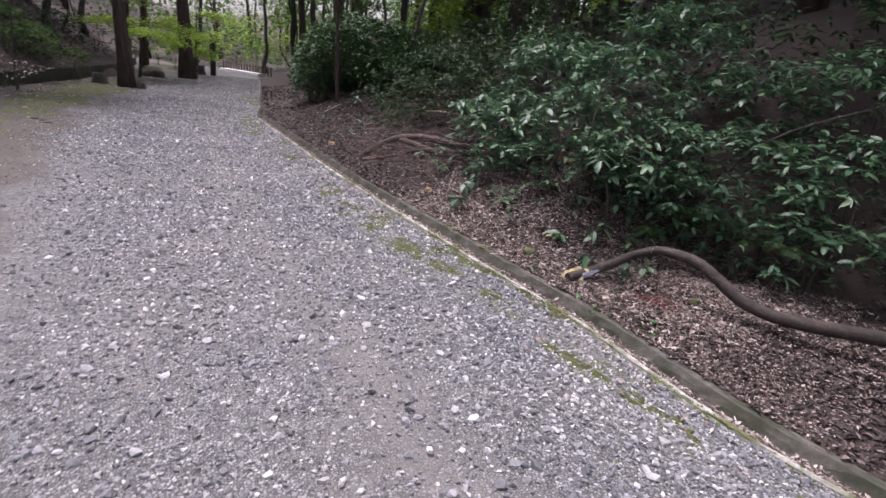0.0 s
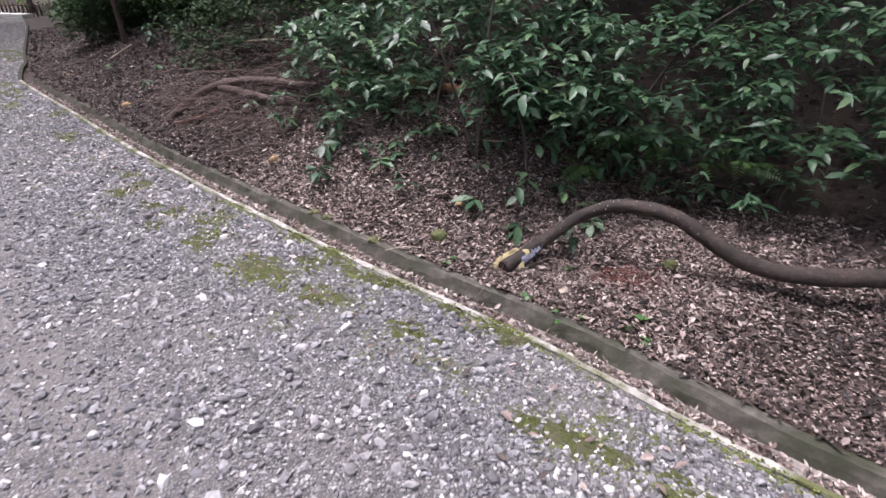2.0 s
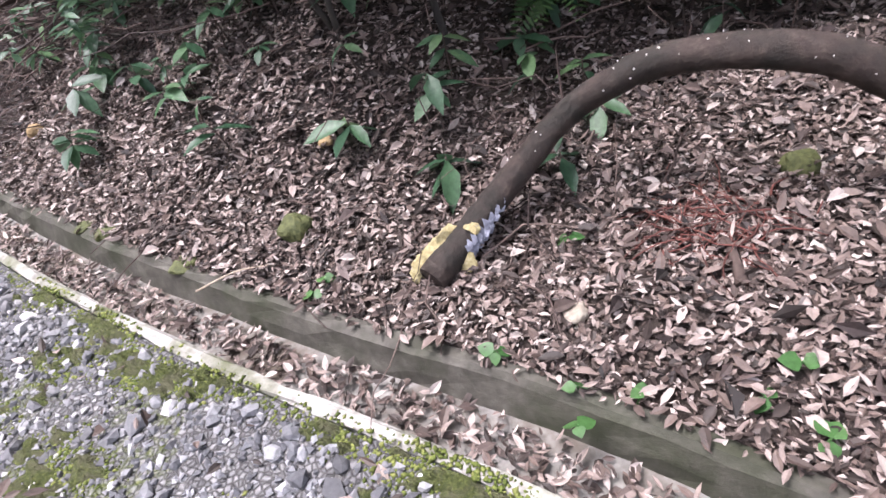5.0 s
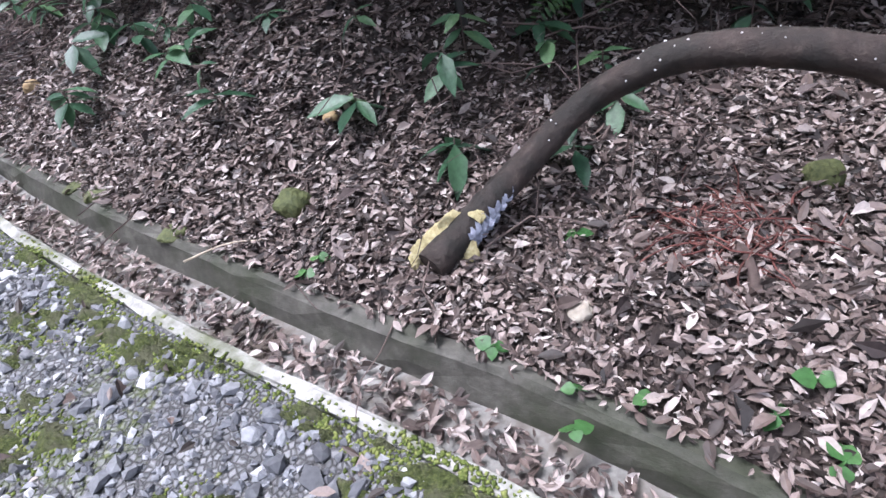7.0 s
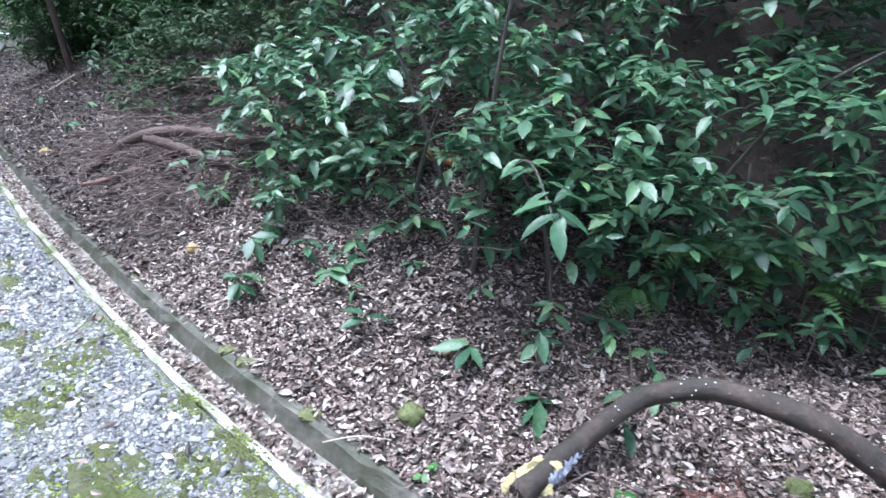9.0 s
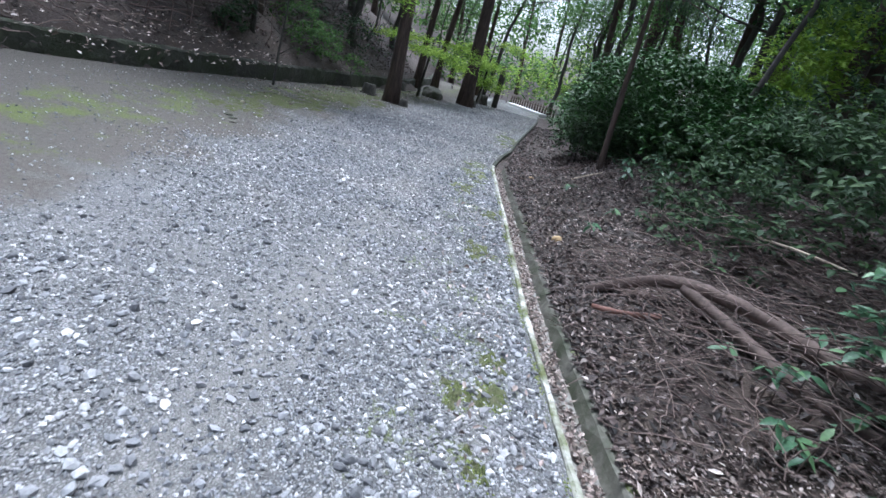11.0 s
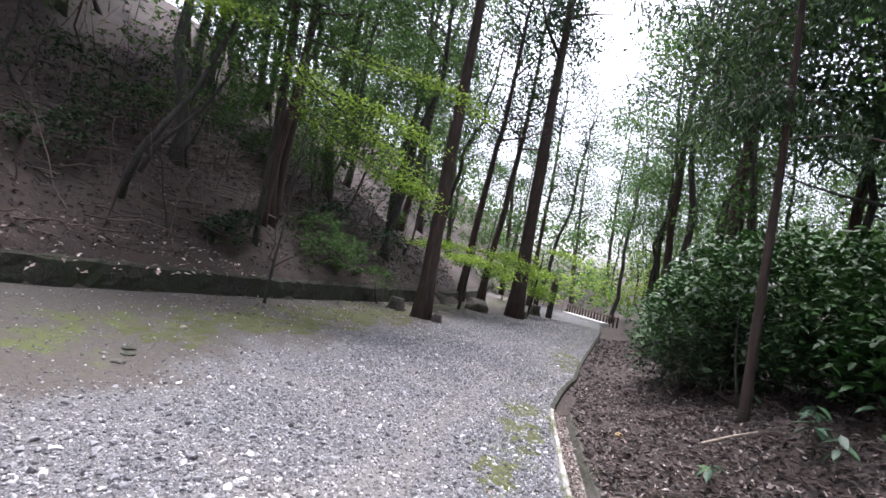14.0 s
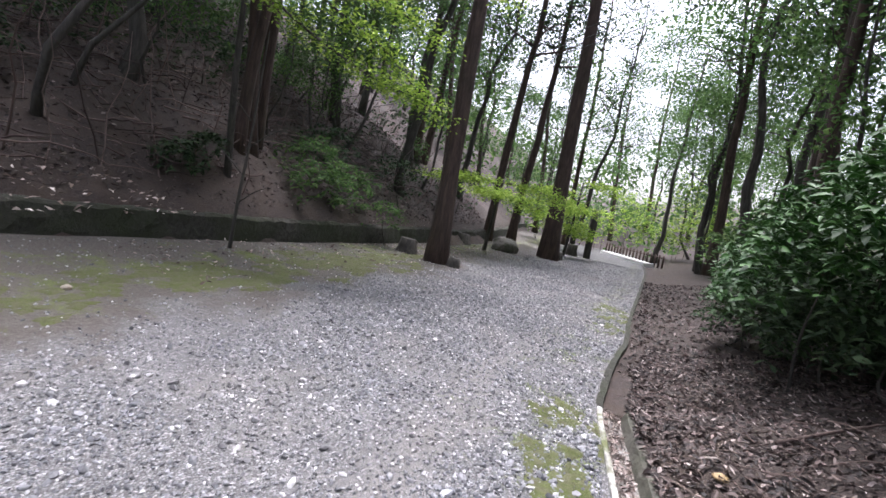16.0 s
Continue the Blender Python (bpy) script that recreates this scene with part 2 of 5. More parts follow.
def turned(yaw, pitch, roll):
    """Rotation matrices, yaw about z after pitch about y after roll about x, in radians."""
    cz, sz, cy, sy, cx, sx = np.cos(yaw), np.sin(yaw), np.cos(pitch), np.sin(pitch), np.cos(roll), np.sin(roll)
    r = np.empty((len(cz), 3, 3))
    r[:, 0, 0], r[:, 0, 1], r[:, 0, 2] = cz * cy, cz * sy * sx - sz * cx, cz * sy * cx + sz * sx
    r[:, 1, 0], r[:, 1, 1], r[:, 1, 2] = sz * cy, sz * sy * sx + cz * cx, sz * sy * cx - cz * sx
    r[:, 2, 0], r[:, 2, 1], r[:, 2, 2] = -sy, cy * sx, cy * cx
    return r


def strewn(name, templates, at, rot, size, material, smooth=False):
    """One mesh of many pieces, each a template turned, sized and set at its place."""
    which = rng.integers(0, len(templates), len(at))
    vs, fs, start = [], [], 0
    size = np.asarray(size, float)
    if size.ndim == 1:
        size = np.repeat(size[:, None], 3, 1)
    for i, (tv, tf) in enumerate(templates):
        k = np.where(which == i)[0]
        if not len(k):
            continue
        p = np.einsum("nij,nvj->nvi", rot[k], tv[None] * size[k][:, None, :]) + at[k][:, None, :]
        f = tf[None] + (np.arange(len(k)) * len(tv))[:, None, None] + start
        vs.append(p.reshape(-1, 3))
        fs.append(f.reshape(-1, tf.shape[1]))
        start += len(k) * len(tv)
    return fast_mesh(name, np.concatenate(vs), np.concatenate(fs), material, smooth)


def leaf_shape(width=0.4, stations=5, fold=0.12, droop=0.15, widest=0.45):
    """A pointed leaf of length 1 along x, folded along its midrib and drooping."""
    vs = []
    for i in range(stations):
        x = i / (stations - 1)
        w = width / 2 * (math.sin(math.pi * x ** (math.log(0.5) / math.log(widest))) ** 0.8 if 0 < x < 1 else 0.02)
        z = -droop * x * x
        vs += [(x, -w, z + fold * w * 2), (x, 0, z), (x, w, z + fold * w * 2)]
    fs = []
    for i in range(stations - 1):
        a = 3 * i
        fs += [(a, a + 3, a + 4, a + 1), (a + 1, a + 4, a + 5, a + 2)]
    return np.array(vs), np.array(fs)


def diamond(width=0.5):
    return np.array([(0, 0, 0), (0.5, -width / 2, 0.05), (1, 0, -0.1), (0.5, width / 2, 0.05)]), np.array([(0, 1, 2, 3)])


def rock_shape(seed, flat=0.7):
    bm = bmesh.new()
    bmesh.ops.create_icosphere(bm, subdivisions=1, radius=0.5)
    r = np.random.default_rng(seed)
    v = np.array([x.co[:] for x in bm.verts])
    f = np.array([[x.index for x in p.verts] for p in bm.faces])
    bm.free()
    v = v * r.uniform(0.62, 1.25, (len(v), 1)) * np.array([1.2, 0.9, flat])
    return v, f


ROCKS = [rock_shape(i) for i in range(8)]
LEAF = leaf_shape()
DEAD = [leaf_shape(0.44, 3, 0.18, 0.12), leaf_shape(0.36, 3, -0.15, -0.12), leaf_shape(0.56, 3, 0.3, 0.22)]


def tube_data(points, radii, sides=8, seed=0, rough=0.0, caps=True):
    """Vertices and quads of a tube along points, with uneven sides."""
    r = np.random.default_rng(seed)
    pts = np.array(points, float)
    n = len(pts)
    tang = np.gradient(pts, axis=0)
    tang /= np.linalg.norm(tang, axis=1)[:, None] + 1e-9
    ref = np.array([0.0, 0, 1]) if abs(tang[0][2]) < 0.8 else np.array([1.0, 0, 0])
    a = np.cross(tang[0], ref)
    a /= np.linalg.norm(a)
    vs = []
    for i in range(n):
        a = a - tang[i] * (a @ tang[i])
        a /= np.linalg.norm(a)
        b = np.cross(tang[i], a)
        for j in range(sides):
            th = 2 * math.pi * j / sides
            k = radii[i] * (1 + rough * r.uniform(-1, 1))
            vs.append(pts[i] + k * (math.cos(th) * a + math.sin(th) * b))
    fs = [(i * sides + j, i * sides + (j + 1) % sides, (i + 1) * sides + (j + 1) % sides, (i + 1) * sides + j) for i in range(n - 1) for j in range(sides)]
    if caps:
        for end in (0, n - 1):
            c = len(vs)
            vs.append(pts[end])
            for j in range(0, sides, 1):
                p, q = end * sides + j, end * sides + (j + 1) % sides
                fs.append((p, q, c, c))
    return np.array(vs), fs


def tube(name, points, radii, material, sides=8, seed=0, rough=0.06):
    vs, fs = tube_data(points, radii, sides, seed, rough, False)
    me = bpy.data.meshes.new(name)
    n = len(points)
    ends = [tuple(range(sides))[::-1], tuple(range((n - 1) * sides, n * sides))]
    me.from_pydata([tuple(v) for v in vs], [], fs + ends)
    me.polygons.foreach_set("use_smooth", [True] * len(fs) + [False, False])
    me.materials.append(material)
    return me


def spline(points, n):
    """n points on a smooth curve through the given ones."""
    p = np.array(points, float)
    p = np.concatenate([[2 * p[0] - p[1]], p, [2 * p[-1] - p[-2]]])
    out = []
    for s in np.linspace(0, len(points) - 1 - 1e-6, n):
        i, f = int(s), s - int(s)
        a, b, c, d = p[i:i + 4]
        out.append(0.5 * (2 * b + (c - a) * f + (2 * a - 5 * b + 4 * c - d) * f * f + (3 * b - a - 3 * c + d) * f ** 3))
    return np.array(out)


def thing(name, label, category, group="", kind="", at=None):
    ob = new(name)
    ob.empty_display_size = 0.1
    if at is not None:
        ob.location = at
    return tagged(ob, label, category, group, kind)


def part(name, mesh, parent, label="", kind=""):
    ob = new(name, mesh)
    ob.parent = parent
    return tagged(ob, label, kind=kind)


# ---- the lie of the land: u metres along the kerb, s metres to its right ----
ORIGIN, AHEAD, RIGHT = np.array([1.287, 3.608]), np.array([-0.503, 0.8643]), np.array([0.8643, 0.503])
KERB = np.array([(18.7, -24.2), (9.9, -9.5), (5.2, -1.6), (2.98, 2.02), (2.55, 2.49), (2.144, 2.90), (1.78, 3.38), (1.56, 3.64), (1.35, 3.89), (1.14, 4.09), (0.87, 4.33), (0.565, 4.66), (0.10, 5.15), (-0.25, 5.57), (-0.58, 5.99), (-0.87, 6.36), (-1.31, 6.945), (-1.80, 7.59), (-2.40, 8.43), (-3.59, 10.14), (-4.50, 11.40), (-5.66, 13.06), (-6.40, 14.60), (-6.90, 15.85), (-7.81, 17.60), (-9.57, 21.34), (-13.20, 28.93), (-16.50, 35.20), (-23.10, 46.20), (-49.50, 92.40)])
KU, KO = (KERB - ORIGIN) @ AHEAD, (KERB - ORIGIN) @ RIGHT
U_END = float(KU[21])
WALL = np.array([(0.00, -24.20), (-5.50, -8.80), (-9.46, 2.20), (-10.78, 8.80), (-11.44, 10.56), (-11.99, 12.32), (-13.20, 15.40), (-14.41, 18.15), (-16.39, 22.44), (-21.45, 30.25), (-28.60, 39.60), (-60.50, 88.00)])
WU, WS = (WALL - ORIGIN) @ AHEAD, (WALL - ORIGIN) @ RIGHT


def kerb_off(u):
    return (np.interp(u - 0.25, KU, KO) + np.interp(u, KU, KO) + np.interp(u + 0.25, KU, KO)) / 3


def shift(u, s):
    return kerb_off(u) * np.exp(-np.maximum(np.abs(s) - 2, 0) / 12)


def plan(u, s):
    u, s = np.asarray(u, float), np.asarray(s, float)
    return ORIGIN + u[..., None] * AHEAD + (s + shift(u, s))[..., None] * RIGHT


def unplan(p):
    d = np.asarray(p, float)[..., :2] - ORIGIN
    u, q = d @ AHEAD, d @ RIGHT
    s = q - kerb_off(u)
    for _ in range(4):
        s = q - shift(u, s)
    return u, s


def step(x, a, b):
    k = np.clip((x - a) / (b - a), 0, 1)
    return k * k * (3 - 2 * k)


def wave(u, s, f, seed):
    a = np.sin(u * f + seed) * np.cos(s * f * 1.13 + seed * 2.1) + 0.5 * np.sin(u * f * 2.3 + s * f * 1.7 + seed * 3.3)
    return a / 1.5


def wall_s(u):
    q = np.interp(u, WU, WS)
    s = q - kerb_off(u)
    for _ in range(4):
        s = q - shift(u, s)
    return s


def fall(u):
    """How far the track's edge and its gutter lie under the level of the bend."""
    return np.interp(u, [-4.0, -1.2, -0.4, 0.6, 1.2, 2.2], [-0.27, -0.22, -0.17, -0.09, -0.05, 0.0])


def road_z(u, s):
    return fall(u) * (1 - step(-s, 0.1, 1.1)) + 0.015 * np.maximum(-s - 1.0, 0) + 0.045 * np.maximum(-s - 3.2, 0) + 0.012 * wave(u, s, 1.7, 1.0) * np.minimum(1, np.maximum(-s, 0))


def height(u, s):
    """The ground's height at (u, s)."""
    u, s = np.asarray(u, float), np.asarray(s, float)
    w = wall_s(u)
    beyond = np.maximum(w - 0.12 - s, 0)
    left = road_z(u, np.maximum(s, w)) + step(beyond, 0.0, 0.08) * 0.36 + 0.62 * np.minimum(beyond, 26) + 0.10 * np.maximum(beyond - 26, 0) + step(beyond, 0.3, 2.5) * (0.22 * wave(u, s, 0.9, 2.0) + 0.5 * wave(u, s, 0.33, 4.0))
    soft = 0.05 + 0.95 * step(u, 0.45, 2.0)
    grow = 1 - 0.75 * step(u, 8.5, 16.0)
    r = np.maximum(s - 0.30, 0)
    bank = (0.50 * np.minimum(r, 2.2) * soft + (0.42 * np.clip(r - 2.2, 0, 22) + 0.05 * np.maximum(r - 24, 0)) * (0.6 + 0.4 * soft)) * grow
    bank = bank + step(s, 0.35, 1.0) * 0.035 * wave(u, s, 3.1, 5.0) + step(s, 2, 6) * 0.3 * wave(u, s, 0.6, 7.0)
    bank = bank - 0.075 * step(s, 0.3, 0.6) * (1 - step(s, 2.0, 3.0)) * (1 - step(u, 0.9, 1.8)) * step(u, -3.5, -1.5)
    bank = bank - 0.07 * step(u, U_END - 0.1, U_END + 0.15) * (1 - step(s, 0.6, 2.4))
    bank = bank + 0.03 * (1 - step(s, 0.3, 0.9)) * (1 - step(u, U_END - 0.3, U_END))
    bank = bank + fall(u) * (1 - step(s, 0.28, 0.28 + 0.3 + 0.8 * step(-u, 0.0, 1.0)))
    return np.where(s < 0, left, bank) + 0.12 * np.clip(u - 56, 0, 60)


def on_ground(x, y):
    u, s = unplan((x, y))
    return float(height(u, s))


def at_us(u, s, dz=0.0):
    x, y = plan(u, s)
    return np.array([x, y, float(height(u, s)) + dz])


def sheet(name, us, ss, zfun, material):
    uu, sv = np.meshgrid(us, ss, indexing="ij")
    xy = plan(uu, sv)
    v = np.concatenate([xy, zfun(uu, sv)[..., None]], -1).reshape(-1, 3)
    n, k = len(us), len(ss)
    i, j = np.meshgrid(np.arange(n - 1), np.arange(k - 1), indexing="ij")
    a = (i * k + j).ravel()
    f = np.stack([a, a + 1, a + k + 1, a + k], 1)[:, ::-1]
    uv = np.stack([uu.ravel(), sv.ravel()], 1)
    return fast_mesh(name, v, f[:, ::-1], material, True, uv)


# ---- ground, road, gutter, wall ----
def steps_of(*pieces):
    return np.unique(np.concatenate([np.arange(a, b, d) for a, b, d in pieces]))


U_ALL = steps_of((-60, -14, 4), (-14, -4, 0.5), (-4, 16, 0.12), (16, 40, 0.5), (40, 160.1, 6))
S_ALL = np.concatenate([steps_of((-120, -40, 8), (-40, -14, 1.0), (-14, -6.0, 0.22), (-6.0, -0.6, 0.6)), [-0.04, -0.02, 0.01, 0.26, 0.28, 0.31, 0.37], steps_of((0.45, 5, 0.09), (5, 14, 0.5), (14, 40, 2), (40, 120.1, 8))])


def sunk(u, s):
    z = height(u, s)
    road = (s < 0.0) & (s > wall_s(u) + 0.05)
    z = np.where(road, z - 0.10, z)
    z = np.where((s >= 0) & (s < 0.27) & (u < U_END), -0.30 + fall(u), z)
    return z


ground = tagged(new("ground", sheet("ground", U_ALL, S_ALL, sunk, SOIL)), "brown leaf-strewn woodland soil on wooded slopes", "ground", kind="structure")
U_ROAD = steps_of((-40, -4, 1.0), (-4, 16, 0.1), (16, 46, 0.5))


def road_sheet():
    frac = np.concatenate([np.linspace(0, 0.25, 24), np.linspace(0.27, 1, 40)])
    uu, fr = np.meshgrid(U_ROAD, frac, indexing="ij")
    sv = -0.012 + fr * (wall_s(uu) + 0.02)
    xy = plan(uu, sv)
    v = np.concatenate([xy, road_z(uu, sv)[..., None]], -1).reshape(-1, 3)
    n, k = uu.shape
    i, j = np.meshgrid(np.arange(n - 1), np.arange(k - 1), indexing="ij")
    a = (i * k + j).ravel()
    f = np.stack([a, a + k, a + k + 1, a + 1], 1)[:, ::-1]
    return fast_mesh("road", v, f[:, ::-1], GRAVEL, True, np.stack([uu.ravel(), sv.ravel()], 1))


road = tagged(new("road", road_sheet()), "grey crushed-gravel forest track with mossy edges", "road", kind="structure")


def profile(name, us, outline, material, jitter=0.0, seed=0):
    """A strip with a closed outline of (s, z) corners, run along the kerb."""
    r = np.random.default_rng(seed)
    us = np.asarray(us)
    k = len(outline)
    v = []
    for u in us:
        for s, z in outline:
            x, y = plan(u, s + jitter * r.uniform(-1, 1))
            v.append((x, y, z + float(fall(u)) + jitter * r.uniform(-1, 1)))
    f = [(i * k + j, (i + 1) * k + j, (i + 1) * k + (j + 1) % k, i * k + (j + 1) % k) for i in range(len(us) - 1) for j in range(k)]
    me = bpy.data.meshes.new(name)
    me.from_pydata(v, [], f + [tuple(range(k)), tuple(range((len(us) - 1) * k, len(us) * k))[::-1]])
    me.materials.append(material)
    return me


gutter = thing("gutter", "shallow concrete roadside gutter, leaf-littered and mossy", "gutter", kind="structure")
GU = steps_of((-14, -3, 0.5), (-3, U_END, 0.12))
part("kerb", profile("kerb", GU, [(-0.008, -0.3), (0.03, -0.3), (0.034, 0.0), (0.026, 0.010), (0.002, 0.010), (-0.008, 0.002)], LIP, 0.005, 1), gutter, "pale worn concrete kerb, broken and mossy")
part("channel_floor", profile("channel_floor", GU, [(0.03, -0.3), (0.19, -0.3), (0.19, -0.062), (0.11, -0.056), (0.03, -0.03)], CONCRETE, 0.004, 2), gutter)
part("channel_wall", profile("channel_wall", GU, [(0.155, -0.3), (0.285, -0.3), (0.285, 0.026), (0.276, 0.034), (0.246, 0.036), (0.226, 0.024), (0.205, -0.02), (0.185, -0.07)], WET_CONCRETE, 0.005, 3), gutter, "dark grimy concrete wall")
edging = tagged(new("trim", profile("trim", steps_of((U_END, 36, 0.25)), [(-0.03, -0.3), (0.04, -0.3), (0.04, 0.002), (-0.03, 0.004)], MOSSY_STONE, 0.008, 4)), "dark mossy road edging", "edging", kind="structure")


def retaining_wall():
    us = steps_of((-30, 3, 0.6), (3, 26, 0.15), (26, 60, 1.0))
    r = np.random.default_rng(5)
    v, f = [], []
    outline = [(0.0, -0.15), (0.0, 0.06), (-0.01, 0.2), (-0.03, 0.36), (-0.10, 0.40), (-0.30, 0.40), (-0.30, -0.15)]
    k = len(outline)
    for u in us:
        w = float(wall_s(u))
        z0 = float(road_z(u, w))
        for s, z in outline:
            x, y = plan(u, w + s + r.uniform(-0.02, 0.02))
            v.append((x, y, z0 + z + r.uniform(-0.02, 0.02) * (z > 0)))
    f = [(i * k + j, (i + 1) * k + j, (i + 1) * k + (j + 1) % k, i * k + (j + 1) % k) for i in range(len(us) - 1) for j in range(k)]
    me = bpy.data.meshes.new("retaining_wall")
    me.from_pydata(v, [], f)
    me.materials.append(MOSSY_STONE)
    return me


tagged(new("wall_bank", retaining_wall()), "low dark mossy retaining wall under the wooded slope", "wall", kind="structure")


# ---- gravel and leaf litter ----
def chip_shape(seed):
    """A sharp crushed chip: an uneven octahedron."""
    r = np.random.default_rng(seed)
    v = np.array([(1, 0, 0), (0, 1, 0), (-1, 0, 0), (0, -1, 0), (0, 0, 1), (0, 0, -1)]) * 0.5 * r.uniform(0.7, 1.3, (6, 1)) + r.uniform(-0.14, 0.14, (6, 3))
    v[:, 2] *= 0.75
    return v, np.array([(0, 1, 4), (1, 2, 4), (2, 3, 4), (3, 0, 4), (1, 0, 5), (2, 1, 5), (3, 2, 5), (0, 3, 5)])


CHIPS = [chip_shape(i) for i in range(10)]


def gravel(n, small, shapes):
    u = rng.uniform(-5.5, 16, n)
    s = -0.05 - rng.random(n) ** 1.15 * 4.9
    edge = np.clip((s + 3.95 + 0.6 * wave(u, s, 0.8, 2.0)) * 1.1, 0.0, 1) * (1 - 0.42 * np.exp(-((s + 1.85 - 0.07 * u) / 0.42) ** 2))
    thick = 0.62 + 0.5 * wave(u, s, 1.1, 3.0) + 0.3 * wave(u, s, 3.7, 6.0)
    near = rng.random(n) < np.clip(1.3 - np.abs(u - 3) / 13, 0.2, 1) * np.clip(1.2 + s / 5.6, 0.05, 1) * np.clip(thick + 0.25, 0.12, 1) * edge
    if not small:
        p = plan(u, s)
        near &= (p[:, 0] - 1.33) ** 2 + (p[:, 1] - 3.3) ** 2 > 0.12
    u, s = u[near], s[near]
    n = len(u)
    size = (0.011 + 0.013 * rng.random(n)) if small else (0.018 + 0.034 * rng.random(n) ** 3)
    at = np.concatenate([plan(u, s), (road_z(u, s) + size * 0.16)[:, None]], 1)
    return strewn("gravel", shapes, at, turned(rng.uniform(0, 6.28, n), rng.normal(0, 0.45, n), rng.normal(0, 0.45, n)), size * 1.25, STONE)


tagged(new("gravel", gravel(190000, True, CHIPS)), "loose grey crushed chippings on the track", "gravel", kind="stuff")
def sparse_chips():
    n = 6500
    u, s = rng.uniform(4, 26, n), -3.5 - rng.random(n) ** 1.5 * 3.8
    k = s > wall_s(u) + 0.1
    u, s = u[k], s[k]
    n = len(u)
    size = rng.uniform(0.012, 0.035, n)
    at = np.concatenate([plan(u, s), (road_z(u, s) + size * 0.1)[:, None]], 1)
    return strewn("gravel", CHIPS, at, turned(rng.uniform(0, 6.28, n), rng.normal(0, 0.4, n), rng.normal(0, 0.4, n)), size, STONE)


tagged(new("gravel", sparse_chips()), "sparse chips on the bare earth before the wall", "gravel", kind="stuff")
def far_chips():
    n = 38000
    u = 12.5 + rng.random(n) ** 1.2 * 19
    s = -0.05 - rng.random(n) * 4.6
    k = (rng.random(n) < np.clip((u - 12.5) / 3, 0, 1)) & (s > wall_s(u) + 0.8) & (rng.random(n) < np.clip((s + 3.9 + 0.6 * wave(u, s, 0.8, 2.0)) * 1.1, 0, 1))
    u, s = u[k], s[k]
    n = len(u)
    size = rng.uniform(0.016, 0.036, n)
    at = np.concatenate([plan(u, s), (road_z(u, s) + size * 0.12)[:, None]], 1)
    return strewn("gravel", CHIPS, at, turned(rng.uniform(0, 6.28, n), rng.normal(0, 0.4, n), rng.normal(0, 0.4, n)), size, STONE)


tagged(new("gravel", far_chips()), "grey chippings on the track towards the bend", "gravel", kind="stuff")
tagged(new("gravel", gravel(30000, False, ROCKS)), "loose grey and white stones on the track", "gravel", kind="stuff")


DEAD_NEAR = [leaf_shape(0.44, 4, 0.16, 0.12), leaf_shape(0.36, 4, -0.15, -0.12), leaf_shape(0.52, 4, 0.28, 0.2), leaf_shape(0.3, 4, 0.3, -0.15)]


def litter(n, u0, u1, s0, s1, small, shapes, power=1.4, material=DEAD_LEAF):
    u = rng.uniform(u0, u1, n)
    s = s0 + rng.random(n) ** power * (s1 - s0)
    z = height(u, s)
    z = np.where((s < 0.19) & (u < U_END), fall(u) - 0.032 - 0.2 * (s - 0.04), z)
    z = np.where((s >= 0.215) & (s < 0.29) & (u < U_END), fall(u) + 0.036, z)
    size = small * (0.6 + 0.95 * rng.random(n) ** 1.5)
    at = np.concatenate([plan(u, s), (z + rng.uniform(0.004, 0.026, n))[:, None]], 1)
    return strewn("leaf_litter", shapes, at, turned(rng.uniform(0, 6.28, n), rng.normal(0, 0.34, n), rng.normal(0, 0.45, n)), size, material)


tagged(new("leaf_litter", litter(34000, -0.55, 3.6, 0.255, 2.4, 0.027, DEAD_NEAR, 1.0)), "thick litter of brown and pinkish fallen leaves on the bank", "leaf litter", kind="stuff")
tagged(new("leaf_litter", litter(8500, -0.55, 3.6, 0.27, 2.4, 0.044, DEAD_NEAR, 1.0)), "larger dry fallen leaves over the litter on the bank", "leaf litter", kind="stuff")
# The lower bank's shade is painted in with the darker leaf copy.
tagged(new("leaf_litter", litter(9500, -3.2, -0.4, 0.26, 2.6, 0.042, DEAD_NEAR, 1.0, SHADED_LEAF)), "brown fallen leaves lower on the bank, shade painted into their colour", "leaf litter", kind="stuff")
tagged(new("leaf_litter", litter(6500, -2.0, U_END, 0.04, 0.165, 0.034, DEAD_NEAR, 1.0)), "fallen leaves lying in the gutter", "leaf litter", kind="stuff")
# Shaded stretches of the bank and under the shrubs take the darker copy too.
tagged(new("leaf_litter", litter(42000, 3.4, 15.0, 0.26, 4.5, 0.052, DEAD_NEAR, material=SHADED_LEAF)), "brown fallen leaves further along the bank", "leaf litter", kind="stuff")
tagged(new("leaf_litter", litter(6500, 3.4, 14.0, 0.27, 3.2, 0.04, DEAD_NEAR)), "pale dry leaves strewn over the darker litter", "leaf litter", kind="stuff")
tagged(new("leaf_litter", litter(9000, 13.0, 26.0, 0.1, 6.0, 0.08, DEAD, material=SHADED_LEAF)), "brown fallen leaves beyond the gutter's end", "leaf litter", kind="stuff")
tagged(new("leaf_litter", litter(8000, -5.0, 3.0, 0.3, 5.0, 0.055, DEAD, 1.0, SHADED_LEAF)), "brown fallen leaves under the shrubs", "leaf litter", kind="stuff")
tagged(new("leaf_litter", litter(420, -2.0, 9.0, -0.9, -0.03, 0.045, DEAD_NEAR, 0.7)), "few dry leaves on the track's edge", "leaf litter", kind="stuff")


